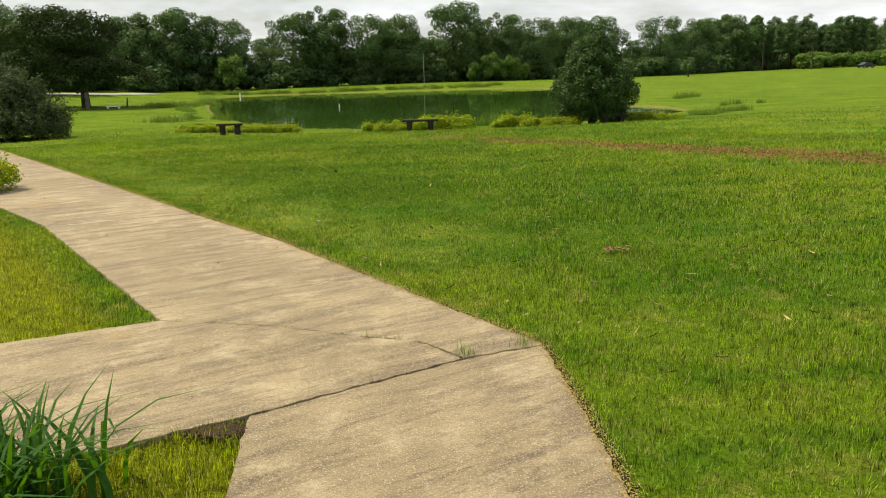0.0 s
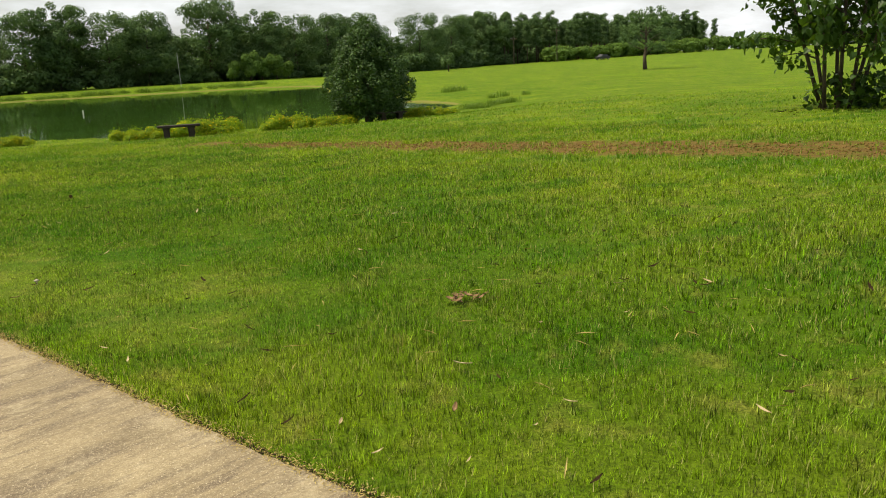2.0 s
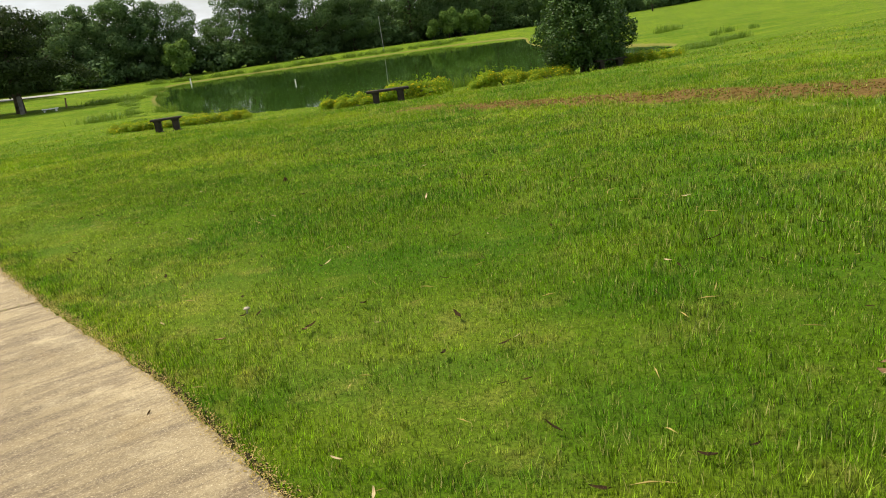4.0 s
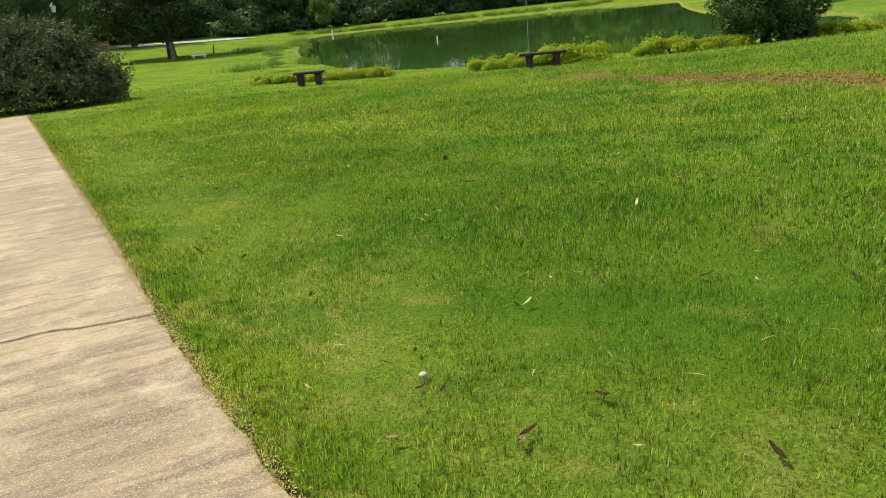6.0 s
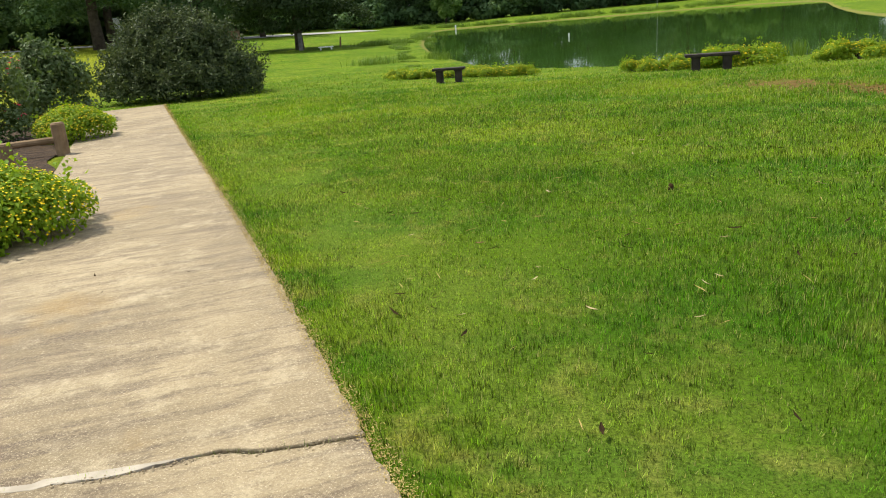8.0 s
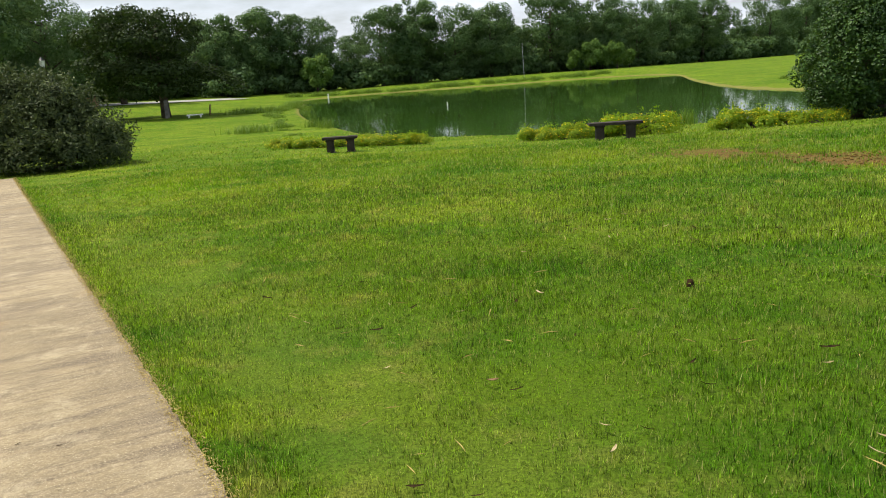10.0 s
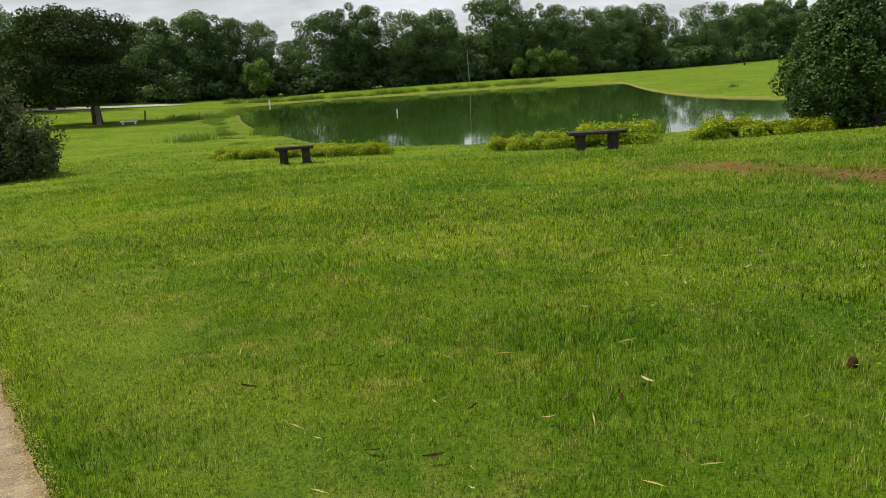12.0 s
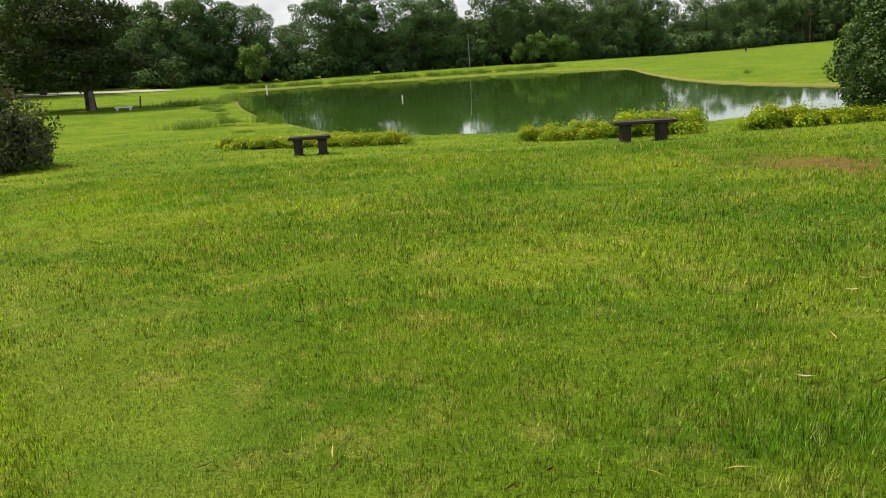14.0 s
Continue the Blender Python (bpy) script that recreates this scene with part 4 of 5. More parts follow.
for x, y, s in ((-18.9, 69.5, 0.4), (-17.6, 64, 0.35), (-16.4, 60, 0.3), (-12.5, 46, 0.45), (-11.6, 44.5, 0.4), (-20.5, 72, 0.5), (-14.3, 46.5, 0.35), (2.2, 35.2, 0.5), (1.4, 35.0, 0.4), (17.5, 58, 0.5), (18.4, 58.6, 0.42), (16.8, 57.2, 0.36), (15.0, 66, 0.3), (16.5, 47, 0.3), (17.4, 47.5, 0.36), (18.6, 47, 0.28), (13.6, 39.2, 0.35), (15.2, 40.5, 0.35)):
    again(reed, x, y, s, x * 77)


rough = tuft("bank_grass", -14.9, 44.3, "shaggy unmown grass on the pond's bank", 420, 0.5, 1.3, TALL, 125, 0.012, "rough grass on the banks", 0.6)
br = np.random.default_rng(126)
for (ax, ay), (bx, by), many, size in (((-12.4, 41.0), (-16.6, 55.0), 8, 0.32), ((-17.4, 57.0), (-20.6, 66.5), 8, 0.42), ((-20.3, 68.0), (-22.8, 66.5), 9, 1.0), ((-20.6, 71.5), (-24.5, 87.0), 8, 0.8), ((13.0, 40.6), (14.8, 40.8), 5, 0.5), ((10.6, 36.2), (13.2, 39.0), 5, 0.5)):
    for k in range(many):
        f = (k + br.uniform(0.1, 0.9)) / many
        again(rough, ax + (bx - ax) * f + br.uniform(-0.5, 0.5), ay + (by - ay) * f + br.uniform(-0.5, 0.5), size * br.uniform(0.7, 1.2), br.uniform(0, 360), squash=br.uniform(0.7, 1.2))


# Benches, posts, signs
def bench(x, y, turn, label, length=1.28):
    ob = thing("concrete_bench", x, y, label, "bench", "benches by the pond", turn=turn)
    part("seat", block(length, 0.42, 0.065, (0, 0, 0.365), 0.012), CEMENT, ob)
    for sx in (-0.29 * length, 0.29 * length):
        bm = bmesh.new()
        block(0.26, 0.34, 0.05, (sx, 0, -0.03), 0.008, None, bm)
        block(0.19, 0.29, 0.32, (sx, 0, 0.02), 0.014, None, bm)
        block(0.24, 0.32, 0.03, (sx, 0, 0.325), 0.008, None, bm)
        part("leg", bm, CEMENT, ob)
    return ob


bench(-7.85, 30.45, 8, "short weathered dark concrete bench on two stout legs facing the pond", 0.95)
bench(-0.68, 28.6, 2, "weathered dark concrete bench on two stout legs facing the pond")
bench(6.4, 29.8, 8, "low weathered concrete bench beside the round tree").scale = (0.8, 0.8, 0.7)


def post(name, x, y, z, height, radius, mat, label, category, lean=(0, 0), sides=10, cap=None):
    ob = thing(name, x, y, label, category, z=z)
    part("shaft", rod([(0, 0, -0.3), (lean[0] * 0.5, lean[1] * 0.5, height * 0.5), (lean[0], lean[1], height)], [radius, radius, radius * 0.92], sides), mat, ob, smooth=False)
    return ob


post("pond_stake", -7.45, 61.0, WATER, 0.28, 0.042, WHITE, "white plastic stake standing in the pond", "stake")
post("bank_stake", -24.4, 100.5, WATER + 0.1, 0.42, 0.08, WHITE, "short white stake on the far bank", "stake")
post("flag_pole", -1.9, 113.5, None, 4.7, 0.035, STEEL, "thin bare metal pole on the far bank", "pole", (-0.1, 0))


def utility_pole(x, y, height):
    ob = thing("utility_pole", x, y, "tall wooden utility pole with a crossarm", "utility pole", "utility poles")
    part("pole", rod([(0, 0, -0.3), (0, 0, height)], [0.13, 0.09], 8), BARK, ob)
    part("crossarm", block(2.2, 0.12, 0.14, (0, 0.14, height - 0.9), 0.01), WEATHERED, ob)
    for sx in (-0.9, -0.4, 0.4, 0.9):
        part("insulator", rod([(sx, 0.14, height - 0.76), (sx, 0.14, height - 0.58)], [0.05, 0.04], 6), STEEL, ob)


utility_pole(104, 228, 10.0)
utility_pole(95, 240, 8.5)

# mulched garden bed beside the walk
bu, bv = np.meshgrid(np.linspace(14.2, 29.5, 40), np.linspace(-5.5, 1.16, 18))
bx, by = to_walk(bu, bv + 0.12 * np.sin(bu * 2.3) * (bv > 0.9))
bi = np.arange(bx.size).reshape(bx.shape)
MULCH = surface("mulch", (0.02, 0.013, 0.008), (0.085, 0.052, 0.028), 7.0, 0.95, 0.9, 0.03)
tagged(new("garden_bed", mesh("garden_bed", np.stack([bx, by, ground(bx, by) + 0.022], -1).reshape(-1, 3), np.stack([bi[:-1, :-1], bi[:-1, 1:], bi[1:, 1:], bi[1:, :-1]], -1).reshape(-1, 4), MULCH)), "dark mulched garden bed beside the walk", "flower bed", kind="structure")

# log fence of the garden bed
def fence(a, b, label):
    ob = thing("log_rail_fence", a[0], a[1], label, "fence", "log rails of the bed")
    dx, dy, dz = b[0] - a[0], b[1] - a[1], floor_at(*b) - floor_at(*a)
    for x, y, z, h in ((0, 0, 0, 0.55), (dx, dy, dz, 0.45)):
        bm = rod([(x, y, z - 0.2), (x, y, z + h - 0.03), (x, y, z + h)], [0.115, 0.11, 0.09], 12)
        part("log_post", bm, WEATHERED, ob)
    part("rail", rod([(0, 0, 0.27), (dx * 0.5, dy * 0.5, dz * 0.5 + 0.26), (dx, dy, dz + 0.24)], [0.058, 0.054, 0.058], 10), WEATHERED, ob)
    return ob


fence((-11.6, 18.6), (-13.9, 17.0), "weathered log posts carrying a low rail round the bed")
for x, y, h in ((-10.85, 16.6, 0.48), (-8.35, 13.1, 0.5)):
    ob = thing("log_post", x, y, "short weathered log post among the lantana", "post", "log rails of the bed")
    part("shaft", rod([(0, 0, -0.2), (0, 0, h - 0.03), (0, 0, h)], [0.1, 0.095, 0.08], 12), WEATHERED, ob)


def boulder(name, x, y, size, seed, label, mat=ROCK):
    r = np.random.default_rng(seed)
    bm = bmesh.new()
    bmesh.ops.create_icosphere(bm, subdivisions=3, radius=1)
    for v in bm.verts:
        k = 1 + 0.16 * noise.noise(v.co * 1.7 + Vector((seed, 0, 0))) + 0.06 * noise.noise(v.co * 5)
        v.co = Vector((v.co.x * size[0] * k, v.co.y * size[1] * k, max(-0.3, v.co.z) * size[2] * k))
    me = bpy.data.meshes.new(name)
    bm.to_mesh(me)
    bm.free()
    me.materials.append(mat)
    for p in me.polygons:
        p.use_smooth = True
    ob = new(name, me)
    ob.location = (x, y, floor_at(x, y))
    return tagged(ob, label, "rock")


boulder("boulder", -14.3, 22.0, (0.4, 0.35, 0.4), 3, "smooth grey boulder in the garden bed")

# Under the conifer: a stone marker, a small stand, a stake and a stump
ob = thing("stone_marker", -27.9, 64.9, "pale upright stone marker by the conifer's trunk", "marker", turn=10)
part("slab_stone", block(0.3, 0.2, 1.35, (0, 0, -0.05), 0.05), ROCK, ob)
ob = thing("low_stand", -25.6, 64.2, "low pale overturned stand lying on the grass", "stand", turn=12)
part("top_board", block(1.1, 0.3, 0.08, (0, 0, 0.16), 0.02), WHITE, ob)
for sx in (-0.4, 0.4):
    part("leg", block(0.1, 0.24, 0.18, (sx, 0, -0.02), 0.02), WHITE, ob)
post("wooden_stake", -25.9, 67.8, None, 0.75, 0.06, WEATHERED, "short dark wooden stake in the grass", "stake", (0.1, 0))
boulder("stump", -23.6, 68.6, (0.36, 0.3, 0.26), 8, "dark rotting tree stump on the lawn", BARK)

# By the road: leaning boards, lamp, cabinet
for x, y, lean in ((-53.4, 75.3, 4), (-50.9, 75.6, -9)):
    ob = thing("sign_board", x, y, "narrow grey sign board on a post by the road", "sign", "sign boards by the road", turn=30)
    tilt = Matrix.Rotation(radians(lean), 4, "Y")
    part("post", block(0.14, 0.14, 2.4, (0, 0, -0.1), 0.01, tilt), STEEL, ob)
    part("board", block(0.5, 0.06, 1.3, (0, -0.11, 1.4), 0.01, tilt), STEEL, ob)
ob = thing("street_lamp", -47.2, 82.5, "black lamp post with a pale lantern head", "street lamp")
part("pole", rod([(0, 0, -0.2), (0, 0, 0.5), (0, 0, 3.9)], [0.12, 0.08, 0.05], 10), IRON, ob)
part("collar", rod([(0, 0, 3.85), (0, 0, 3.95)], [0.16, 0.1], 10), IRON, ob)
part("lantern", rod([(0, 0, 3.95), (0, 0, 4.55)], [0.17, 0.28], 8), WHITE, ob)
part("cap", rod([(0, 0, 4.55), (0, 0, 4.65), (0, 0, 4.9)], [0.34, 0.24, 0.03], 8), IRON, ob)
ob = thing("utility_box", -45.2, 86.8, "small tan utility cabinet on the grass verge", "utility box")
part("body", block(1.0, 0.7, 0.85, (0, 0, -0.03), 0.03), WEATHERED, ob)
part("lid", block(1.08, 0.78, 0.1, (0, 0, 0.82), 0.02), WEATHERED, ob)

# The pale road beyond the lawn
line = [(-110, 52), (-80, 62), (-62, 71), (-50, 84), (-42, 97), (-36, 104)]
verts, faces = [], []
fine = [tuple(np.array(a) + (np.array(b) - np.array(a)) * k / 8) for a, b in zip(line, line[1:]) for k in range(8)] + [line[-1]]
for k, (x, y) in enumerate(fine):
    ax, ay = fine[max(k - 1, 0)]
    bx, by = fine[min(k + 1, len(fine) - 1)]
    d = math.hypot(bx - ax, by - ay)
    for w in (-2.4, 2.4):
        px, py = x - (by - ay) / d * w, y + (bx - ax) / d * w
        verts.append((px, py, floor_at(px, py) + 0.06))
faces = [(2 * k, 2 * k + 1, 2 * k + 3, 2 * k + 2) for k in range(len(fine) - 1)]
tagged(new("road", mesh("road", verts, faces, ASPHALT)), "pale sunlit lane passing under shade trees", "road", kind="structure")


# Dark car far across the pasture
def car(x, y, turn):
    ob = thing("parked_car", x, y, "dark pickup-like car standing far across the pasture", "car", turn=turn)
    side = [(-2.4, 0.35), (-2.45, 0.85), (-2.2, 0.98), (-1.5, 1.02), (-0.85, 1.62), (0.9, 1.66), (1.55, 1.1), (2.3, 1.02), (2.45, 0.8), (2.4, 0.35)]
    bm = bmesh.new()
    near = [bm.verts.new((px, -0.9 + (0.14 if pz > 1.2 else 0), pz)) for px, pz in side]
    back = [bm.verts.new((px, 0.9 - (0.14 if pz > 1.2 else 0), pz)) for px, pz in side]
    bm.faces.new(near[::-1])
    bm.faces.new(back)
    for k in range(len(side)):
        bm.faces.new((near[k - 1], near[k], back[k], back[k - 1]))
    bmesh.ops.recalc_face_normals(bm, faces=bm.faces)
    bmesh.ops.bevel(bm, geom=list(bm.edges), offset=0.05, segments=2, affect="EDGES")
    part("body", bm, PAINT, ob)
    for sy in (-0.83, 0.83):
        part("side_window", block(1.7, 0.03, 0.42, (0.02, sy, 1.12), 0.01), GLASS, ob)
    for sx in (-1.45, 1.45):
        for sy in (-0.82, 0.82):
            wheel = part("wheel", rod([(sx, sy - 0.1, 0.34), (sx, sy + 0.1, 0.34)], [0.34, 0.34], 16), RUBBER, ob)
            part("rim", rod([(sx, sy - 0.11, 0.34), (sx, sy + 0.11, 0.34)], [0.2, 0.2], 12), STEEL, wheel)
    for sy in (-0.65, 0.65):
        part("headlight", block(0.06, 0.3, 0.14, (2.42, sy, 0.72), 0.01), WHITE, ob)


car(116, 222, 20)


# Litter on the lawn and walk
def curled(seed, length, width, mat):
    r = np.random.default_rng(seed)
    bm = bmesh.new()
    rows = []
    for k in range(6):
        s = k / 5
        w = width * math.sin(math.pi * min(0.95, s * 0.9 + 0.08)) * r.uniform(0.8, 1.2)
        z = 0.004 + 0.3 * length * (s - 0.5) ** 2
        rows.append([bm.verts.new((length * (s - 0.5), w * q, z + abs(q) * width * 0.4)) for q in (-1, 0, 1)])
    for a, b in zip(rows, rows[1:]):
        for q in range(2):
            bm.faces.new((a[q], a[q + 1], b[q + 1], b[q]))
    me = bpy.data.meshes.new("fallen_leaf")
    bm.to_mesh(me)
    bm.free()
    me.materials.append(mat)
    return me


BLEACHED = surface("bleached_leaf", (0.26, 0.19, 0.09), (0.50, 0.42, 0.26), 30.0, 0.9)
RUSSET = surface("russet_leaf", (0.10, 0.055, 0.025), (0.30, 0.19, 0.10), 30.0, 0.9)
dead = [curled(k, 0.075 + 0.012 * k, 0.008 + 0.002 * k, LITTER) for k in range(5)]
pale = [curled(20 + k, 0.07 + 0.014 * k, 0.007 + 0.002 * k, BLEACHED) for k in range(4)]
russet = [curled(30 + k, 0.07 + 0.01 * k, 0.014 + 0.003 * k, RUSSET) for k in range(3)]
lr = np.random.default_rng(130)


def fallen(x, y, scale=1.0, lift=0.022, label="dark curled dead leaf lying on the grass", kinds=dead):
    ob = new("fallen_leaf", kinds[int(lr.integers(len(kinds)))])
    ob.matrix_basis = pose(x, y, floor_at(x, y) + lift, lr.uniform(-20, 20), lr.uniform(-20, 20), lr.uniform(0, 360)) @ Matrix.Scale(scale, 4)
    tagged(ob, label, "leaf", "fallen leaves")


for x, y, s in ((2.53, 5.92, 1.0), (-3.47, 11.58, 1.2), (-3.41, 11.27, 1.3), (-1.38, 8.79, 1.2), (-0.99, 9.70, 1.1), (-5.65, 17.01, 1.0), (-6.39, 16.54, 1.2), (-5.70, 15.08, 1.0), (-4.22, 13.67, 1.2), (0.2, 6.38, 1.2), (2.03, 9.19, 1.3)):
    fallen(x, y, s * 0.6)
for k in range(9):
    fallen(12.3 + lr.normal() * 0.8, 16.9 + lr.normal() * 0.6, lr.uniform(1.2, 2.0), 0.06, "large fallen leaf lying on the lawn")
spots = 0
while spots < 150:
    s, off = lr.uniform(0, 1), lr.uniform(0.2, 5.5)
    x, y = 0.6 - 6.2 * s + off * 0.83, 3.4 + 11.6 * s + off * 0.55
    if not on_walk(x, y):
        fallen(x, y, lr.uniform(0.4, 0.85), 0.038)
        spots += 1
spots = 0
while spots < 60:
    s, off = lr.uniform(0, 1), lr.uniform(0.2, 4.5)
    x, y = 0.6 - 6.2 * s + off * 0.83, 3.4 + 11.6 * s + off * 0.55
    if not on_walk(x, y):
        fallen(x, y, lr.uniform(0.4, 0.9), 0.04, "pale bleached curled leaf lying on the grass", pale)
        spots += 1
for k in range(26):
    fallen(1.48 + lr.normal() * 0.055, 6.8 + lr.normal() * 0.05, lr.uniform(0.5, 0.9), 0.03 + 0.02 * lr.random(), "russet dead leaf in a small heap on the lawn", russet)
for x, y in ((-1.42, 8.35), (-0.95, 8.3), (0.9, 5.2), (2.9, 6.3), (-3.2, 12.6)):
    fallen(x, y, 0.8, 0.04, "single russet leaf on the lawn", russet)
for k in range(26):
    u, v = lr.uniform(4.6, 16), lr.uniform(LEFT + 0.1, RIGHT - 0.05)
    x, y = to_walk(u, v)
    fallen(x, y, lr.uniform(0.15, 0.4), 0.022, "small dark leaf scrap on the concrete walk")

clod = boulder("dark_clod", -1.87, 14.33, (0.03, 0.026, 0.055), 12, "small dark lump standing in the lawn grass", LITTER)
tagged(clod, category="clod")
ob = thing("mushroom", -1.38, 8.9, "small pale mushroom in the lawn grass", "mushroom", scale=0.7)
part("stalk", rod([(0, 0, -0.01), (0.003, 0, 0.04)], [0.009, 0.007], 8), MORTAR, ob)
part("cap", rod([(0.003, 0, 0.038), (0.003, 0, 0.046), (0.003, 0, 0.058), (0.003, 0, 0.063)], [0.02, 0.031, 0.02, 0.004], 12), MORTAR, ob, smooth=True)

straw = mesh("dry_stem", np.array([(-0.5, 0.02, 0.0), (-0.1, 0.045, 0.05), (0.5, 0.0, 0.01), (-0.1, -0.02, 0.05)]), np.array([(0, 1, 2), (0, 2, 3)]), STRAW)
for k in range(170):
    s, off = lr.uniform(0, 1), lr.uniform(0.2, 4.5)
    x, y = 0.6 - 6.2 * s + off * 0.83, 3.4 + 11.6 * s + off * 0.55
    ob = new("dry_stem", straw)
    ob.matrix_basis = pose(x, y, floor_at(x, y) + 0.04, lr.uniform(-25, 25), lr.uniform(-15, 15), lr.uniform(0, 360)) @ Matrix.Scale(lr.uniform(0.04, 0.13), 4)
    tagged(ob, "pale dry grass stem lying on the lawn", "stem", "dry stems")

# Clods of soil on the bare strip
cr = np.random.default_rng(140)
count = 5200
along, across = cr.uniform(-1.5, 26, count), cr.normal(size=count) * 0.5
ca, sa = math.cos(STRIP_TURN), math.sin(STRIP_TURN)
cx, cy = STRIP_AT[0] + along * ca - across * sa, STRIP_AT[1] + along * sa + across * ca
size = cr.uniform(0.008, 0.028, count) * (0.7 + 0.3 * cr.random(count))
octa = np.array([(1, 0, 0), (0, 1, 0), (-1, 0, 0), (0, -1, 0), (0, 0, 0.8), (0, 0, -0.5)], float)
tri = np.array([(0, 1, 4), (1, 2, 4), (2, 3, 4), (3, 0, 4), (1, 0, 5), (2, 1, 5), (3, 2, 5), (0, 3, 5)])
v = np.stack([cx, cy, ground(cx, cy) + size * 0.3], 1)[:, None] + octa[None] * size[:, None, None] * cr.uniform(0.6, 1.4, (count, 6, 1))
tagged(new("soil_clods", mesh("soil_clods", v.reshape(-1, 3), (tri[None] + (np.arange(count) * 6)[:, None, None]).reshape(-1, 3), SOIL)), "loose reddish clods on a bare strip of lawn", "soil", kind="stuff")


def crumbs(name, x, y, size, mat, label, rng):
    """Small loose lumps as one mesh."""
    count = len(x)
    v = np.stack([x, y, ground(x, y) + size * 0.3], 1)[:, None] + octa[None] * size[:, None, None] * rng.uniform(0.6, 1.4, (count, 6, 1))
    return tagged(new(name, mesh(name, v.reshape(-1, 3), (tri[None] + (np.arange(count) * 6)[:, None, None]).reshape(-1, 3), mat)), label, "soil", kind="stuff")


hr = np.random.default_rng(141)
# soil crumbs coloured dark to give the shade under the slab's corner
crumbs("hollow_shade_soil", -1.01 + hr.normal(size=700) * 0.06, 3.43 + hr.normal(size=700) * 0.03, hr.uniform(0.006, 0.02, 700), DARKSOIL, "dark soil washed out beside the broken slab, its tone giving the hollow's shade", hr)
cp = np.array(crack)
cl = np.r_[0, np.cumsum(np.linalg.norm(np.diff(cp, axis=0), axis=1))]
at = hr.uniform(0, cl[-1], 2600)
ox, oy = np.interp(at, cl, cp[:, 0]), np.interp(at, cl, cp[:, 1])
filling = crumbs("crack_soil", ox, oy + hr.normal(size=2600) * 0.008, hr.uniform(0.003, 0.009, 2600), DARKSOIL, "dark soil filling the crack across the walk", hr)
filling.location.z = -0.03
at = hr.uniform(0, cl[-1] * 0.72, 220)
ox, oy = np.interp(at, cl, cp[:, 0]), np.interp(at, cl, cp[:, 1])
rubble = crumbs("crack_rubble", ox, oy - 0.028 + hr.normal(size=220) * 0.014, hr.uniform(0.003, 0.008, 220), CONCRETE, "broken concrete rubble along the crack", hr)
rubble.location.z = 0.018
path = np.array(EDGE)
lengths = np.r_[0, np.cumsum(np.linalg.norm(np.diff(path, axis=0), axis=1))]
at = hr.uniform(6.5, 13.5, 3000)
off = 0.01 + np.abs(hr.normal(size=3000)) * 0.022
crumbs("edge_soil", np.interp(at, lengths, path[:, 0]) + off * 0.82, np.interp(at, lengths, path[:, 1]) + off * 0.57, hr.uniform(0.003, 0.009, 3000), DARKSOIL, "dark soil crumbs along the edge of the walk", hr)

count = 60000
wx, wy = hr.uniform(-9, 11, count), hr.uniform(7.5, 24, count)
patch = wave(wx, wy, 91, 2.6) + 0.8 * wave(wx, wy, 92, 0.8)
band = np.exp(-(((wx * 0.55 + wy * 0.83) - 11.5) / 1.0) ** 2) + np.exp(-(((wx * 0.2 + wy) - 21.7) / 1.0) ** 2) * 0.8 + np.exp(-((wx + 1.2) ** 2 + (wy - 15) ** 2) / 2.0) * 0.25
keep = (patch + 1.9 * band > 1.6) & ~on_walk(wx, wy) & (wx * 0.817 + wy * 0.576 > 3.4)
wx, wy = wx[keep], wy[keep]
spots = np.stack([wx, wy, ground(wx, wy) + hr.uniform(0.02, 0.05, len(wx))], 1)
size = hr.uniform(0.012, 0.034, len(wx))
v, f = leaves(spots, hr.normal(size=spots.shape) * 0.7 + (0, 0, 0.7), size, size * 0.45, DIAMOND, hr)
tagged(new("lawn_weeds", mesh("lawn_weeds", v, f, WEED)), "patches of bright broad-leaved weeds in the lawn", "weeds", kind="stuff")


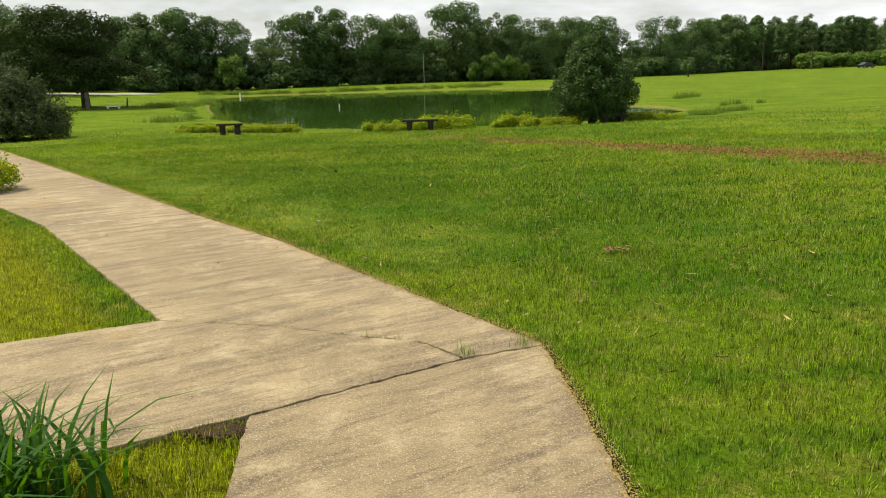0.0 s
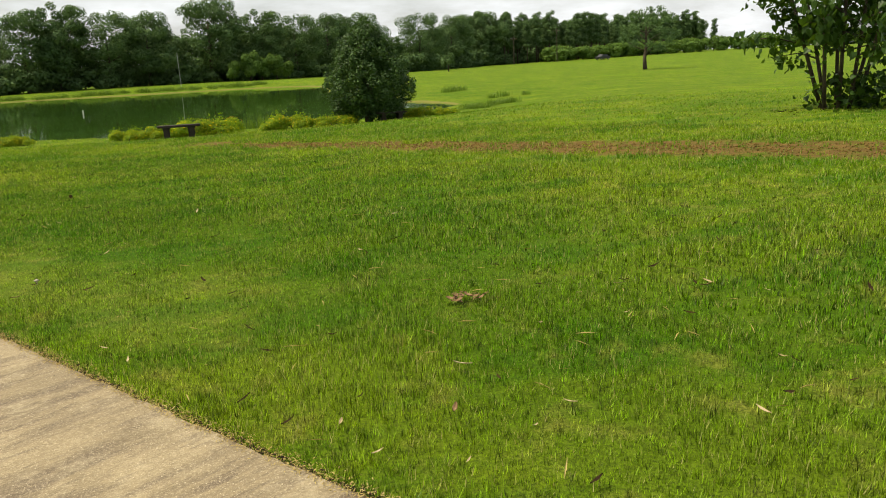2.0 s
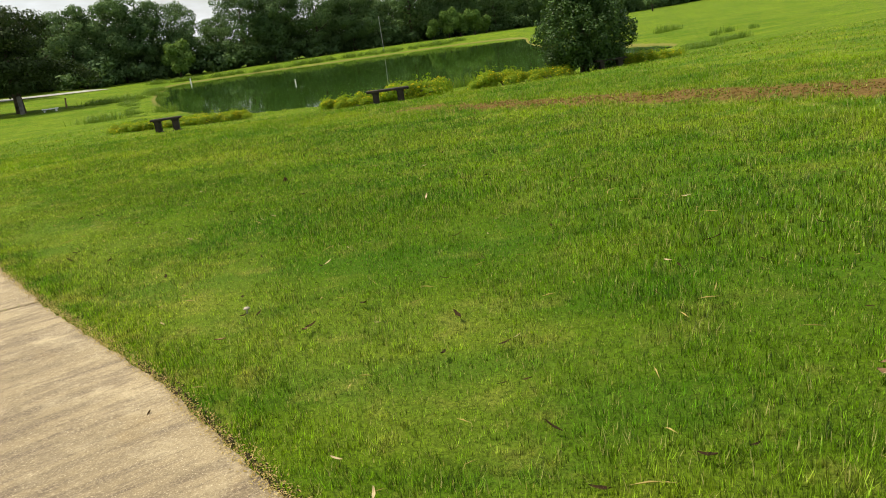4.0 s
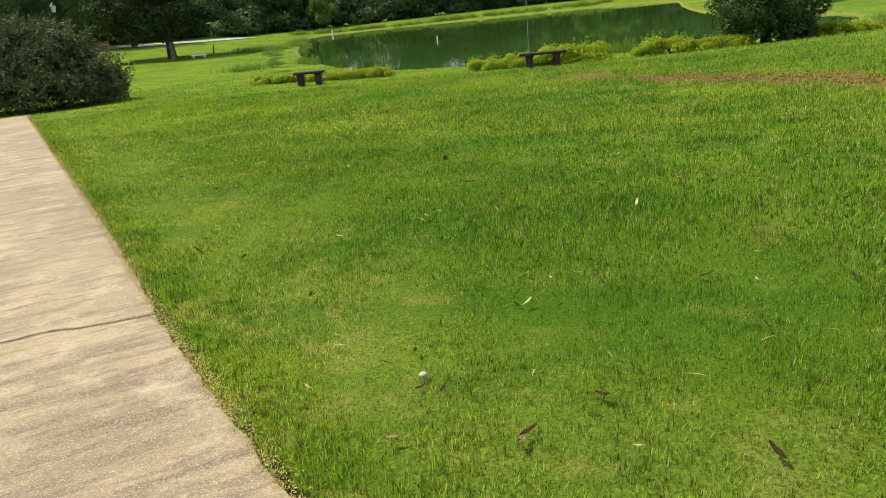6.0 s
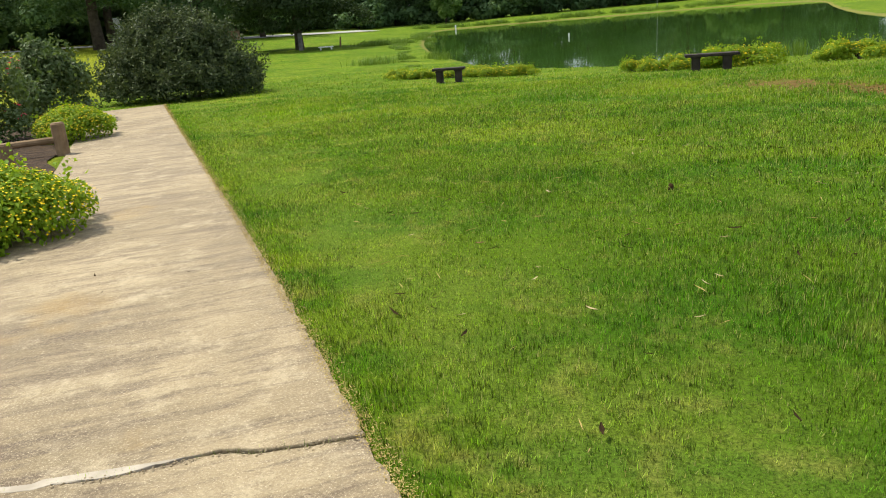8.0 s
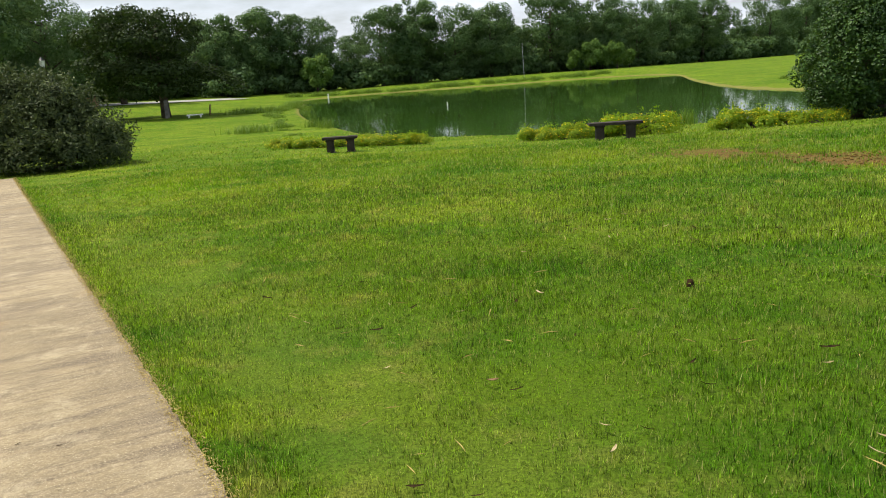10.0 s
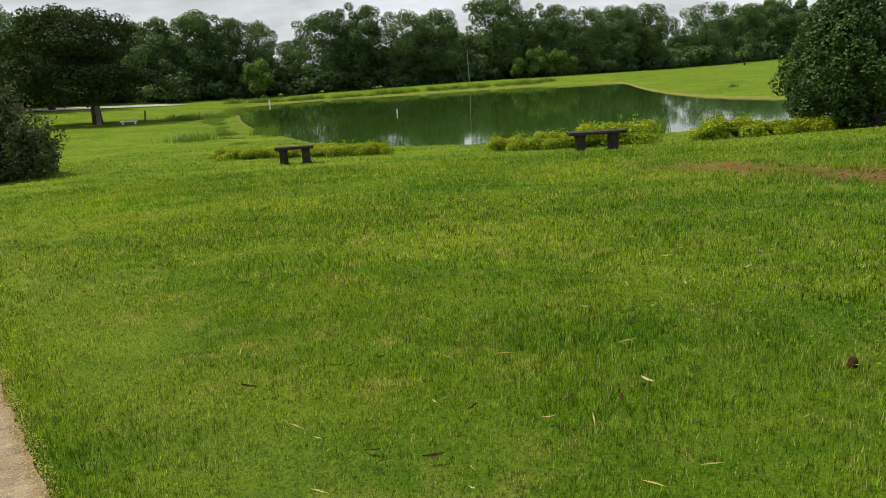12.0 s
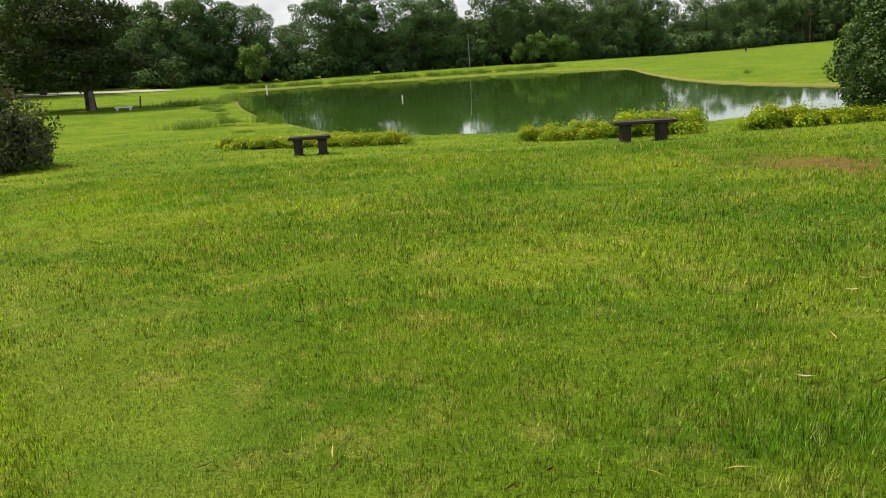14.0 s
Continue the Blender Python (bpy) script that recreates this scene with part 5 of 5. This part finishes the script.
# Grass blades of the lawn, thickest beside the walk
def blades(name, count, reach_in, reach_out, height, width, seed, label, ragged=0.6, fade=False, mat=None):
    r = np.random.default_rng(seed)
    a, b = np.array((0.5, 0.5)), np.array((-5.0, 13.0))
    got = []
    while sum(map(len, got)) < count:
        p = np.stack([r.uniform(-7 - reach_out, 2 + reach_out, count), r.uniform(0.8 - reach_out * 0.3, 14 + reach_out, count)], 1)
        s = np.clip(((p - a) @ (b - a)) / ((b - a) @ (b - a)), 0, 1)
        d = np.linalg.norm(p - a - s[:, None] * (b - a), axis=1)
        left_side = (p[:, 0] * 0.817 + p[:, 1] * 0.576 < 1.4) & ((p[:, 1] > 15) | (p[:, 0] < -9))
        keep = (d >= reach_in) & (d < reach_out) & ~on_walk(p[:, 0], p[:, 1]) & ~left_side & (shore_distance(p[:, 0], p[:, 1]) > 0.3)
        strip = (p - STRIP_AT) @ np.array((-sa, ca))
        run = (p - STRIP_AT) @ np.array((ca, sa))
        keep &= ~((np.abs(strip) < 0.4 + 0.75 * ramp(-3, 13, run) + 0.3 * wave(p[:, 0], p[:, 1], 5, 1.5)) & (run > -3.5) & (run < 32) & (r.random(count) < 0.88))
        if fade:
            keep &= r.random(count) > ((d - reach_in) / (reach_out - reach_in)) ** 1.5
        got.append(p[keep])
    p = np.concatenate(got)[:count]
    p = p[np.arange(count) // 5 * 5] + r.normal(size=(count, 2)) * height * 0.12
    x, y = p.T
    thick = 0.5 + 0.5 * np.clip(wave(x, y, seed + 1, 1.1) * 0.6 + wave(x, y, 77, 3.5) * 0.6, -1, 1)
    h = height * (0.55 + 0.75 * thick) * r.uniform(1 - ragged, 1 + ragged, count)
    # close-cut beside the walk, an even fringe at its very edge
    v = 0.817 * x + 0.576 * y
    fringe = ramp(RIGHT + 0.4, RIGHT + 0.25, v) * ramp(4.5, 5.5, 0.817 * y - 0.576 * x)
    h = h * (1 - fringe) + fringe * height * r.uniform(0.6, 1.25, count)
    h = h * (1 - 0.28 * ramp(RIGHT + 0.2, RIGHT + 0.5, v) * ramp(RIGHT + 2.4, RIGHT + 1.4, v) * ramp(4, 6.5, 0.817 * y - 0.576 * x))
    turn = r.uniform(0, 6.283, count)
    out, side = np.stack([np.cos(turn), np.sin(turn), 0 * turn], 1), np.stack([-np.sin(turn), np.cos(turn), 0 * turn], 1)
    lean = r.uniform(0.05, 0.7, count)
    x, y = x + out[:, 0] * height * 0.2, y + out[:, 1] * height * 0.2
    foot = np.stack([x, y, ground(x, y) - 0.008], 1)
    w = (width * r.uniform(0.6, 1.4, count))[:, None] * side
    tip = foot + (0, 0, 1) * (h * (1 - 0.3 * lean))[:, None] + out * (h * lean)[:, None]
    v = np.stack([foot - w, foot + w, tip], 1).reshape(-1, 3)
    f = np.arange(count * 3).reshape(-1, 3)
    return tagged(new(name, mesh(name, v, f, mat or BLADE)), label, "grass", kind="stuff")


grass_label = "short mown lawn grass with lighter and darker patches"
blades("lawn_grass", 950000, 0.0, 4.2, 0.044, 0.0021, 150, grass_label)
blades("lawn_grass", 560000, 4.2, 8.5, 0.052, 0.0036, 151, grass_label)
blades("lawn_grass", 330000, 8.5, 15.0, 0.06, 0.0062, 152, grass_label, mat=SEEN_FAR)
blades("lawn_grass", 130000, 15.0, 30.0, 0.05, 0.0085, 153, grass_label, fade=True, mat=SEEN_FAR)

# Dry clippings and crumbs along the walk's edge
er = np.random.default_rng(160)
count = 34000
path = np.array(EDGE)
lengths = np.r_[0, np.cumsum(np.linalg.norm(np.diff(path, axis=0), axis=1))]
at = er.uniform(6.5, lengths[-1], count)
off = np.abs(er.normal(size=count)) * er.choice([-0.022, 0.034], count)
ex, ey = np.interp(at, lengths, path[:, 0]) + off * 0.82, np.interp(at, lengths, path[:, 1]) + off * 0.57
spots = np.stack([ex, ey, ground(ex, ey) + 0.022 + er.uniform(0, 0.008, count)], 1)
size = er.uniform(0.005, 0.018, count)
v, f = leaves(spots, er.normal(size=(count, 3)) * 0.35 + (0, 0, 1), size, size * 0.3, DIAMOND, er)
tagged(new("edge_clippings", mesh("edge_clippings", v, f, STRAW)), "dry straw clippings along the edge of the walk", "clippings", kind="stuff")
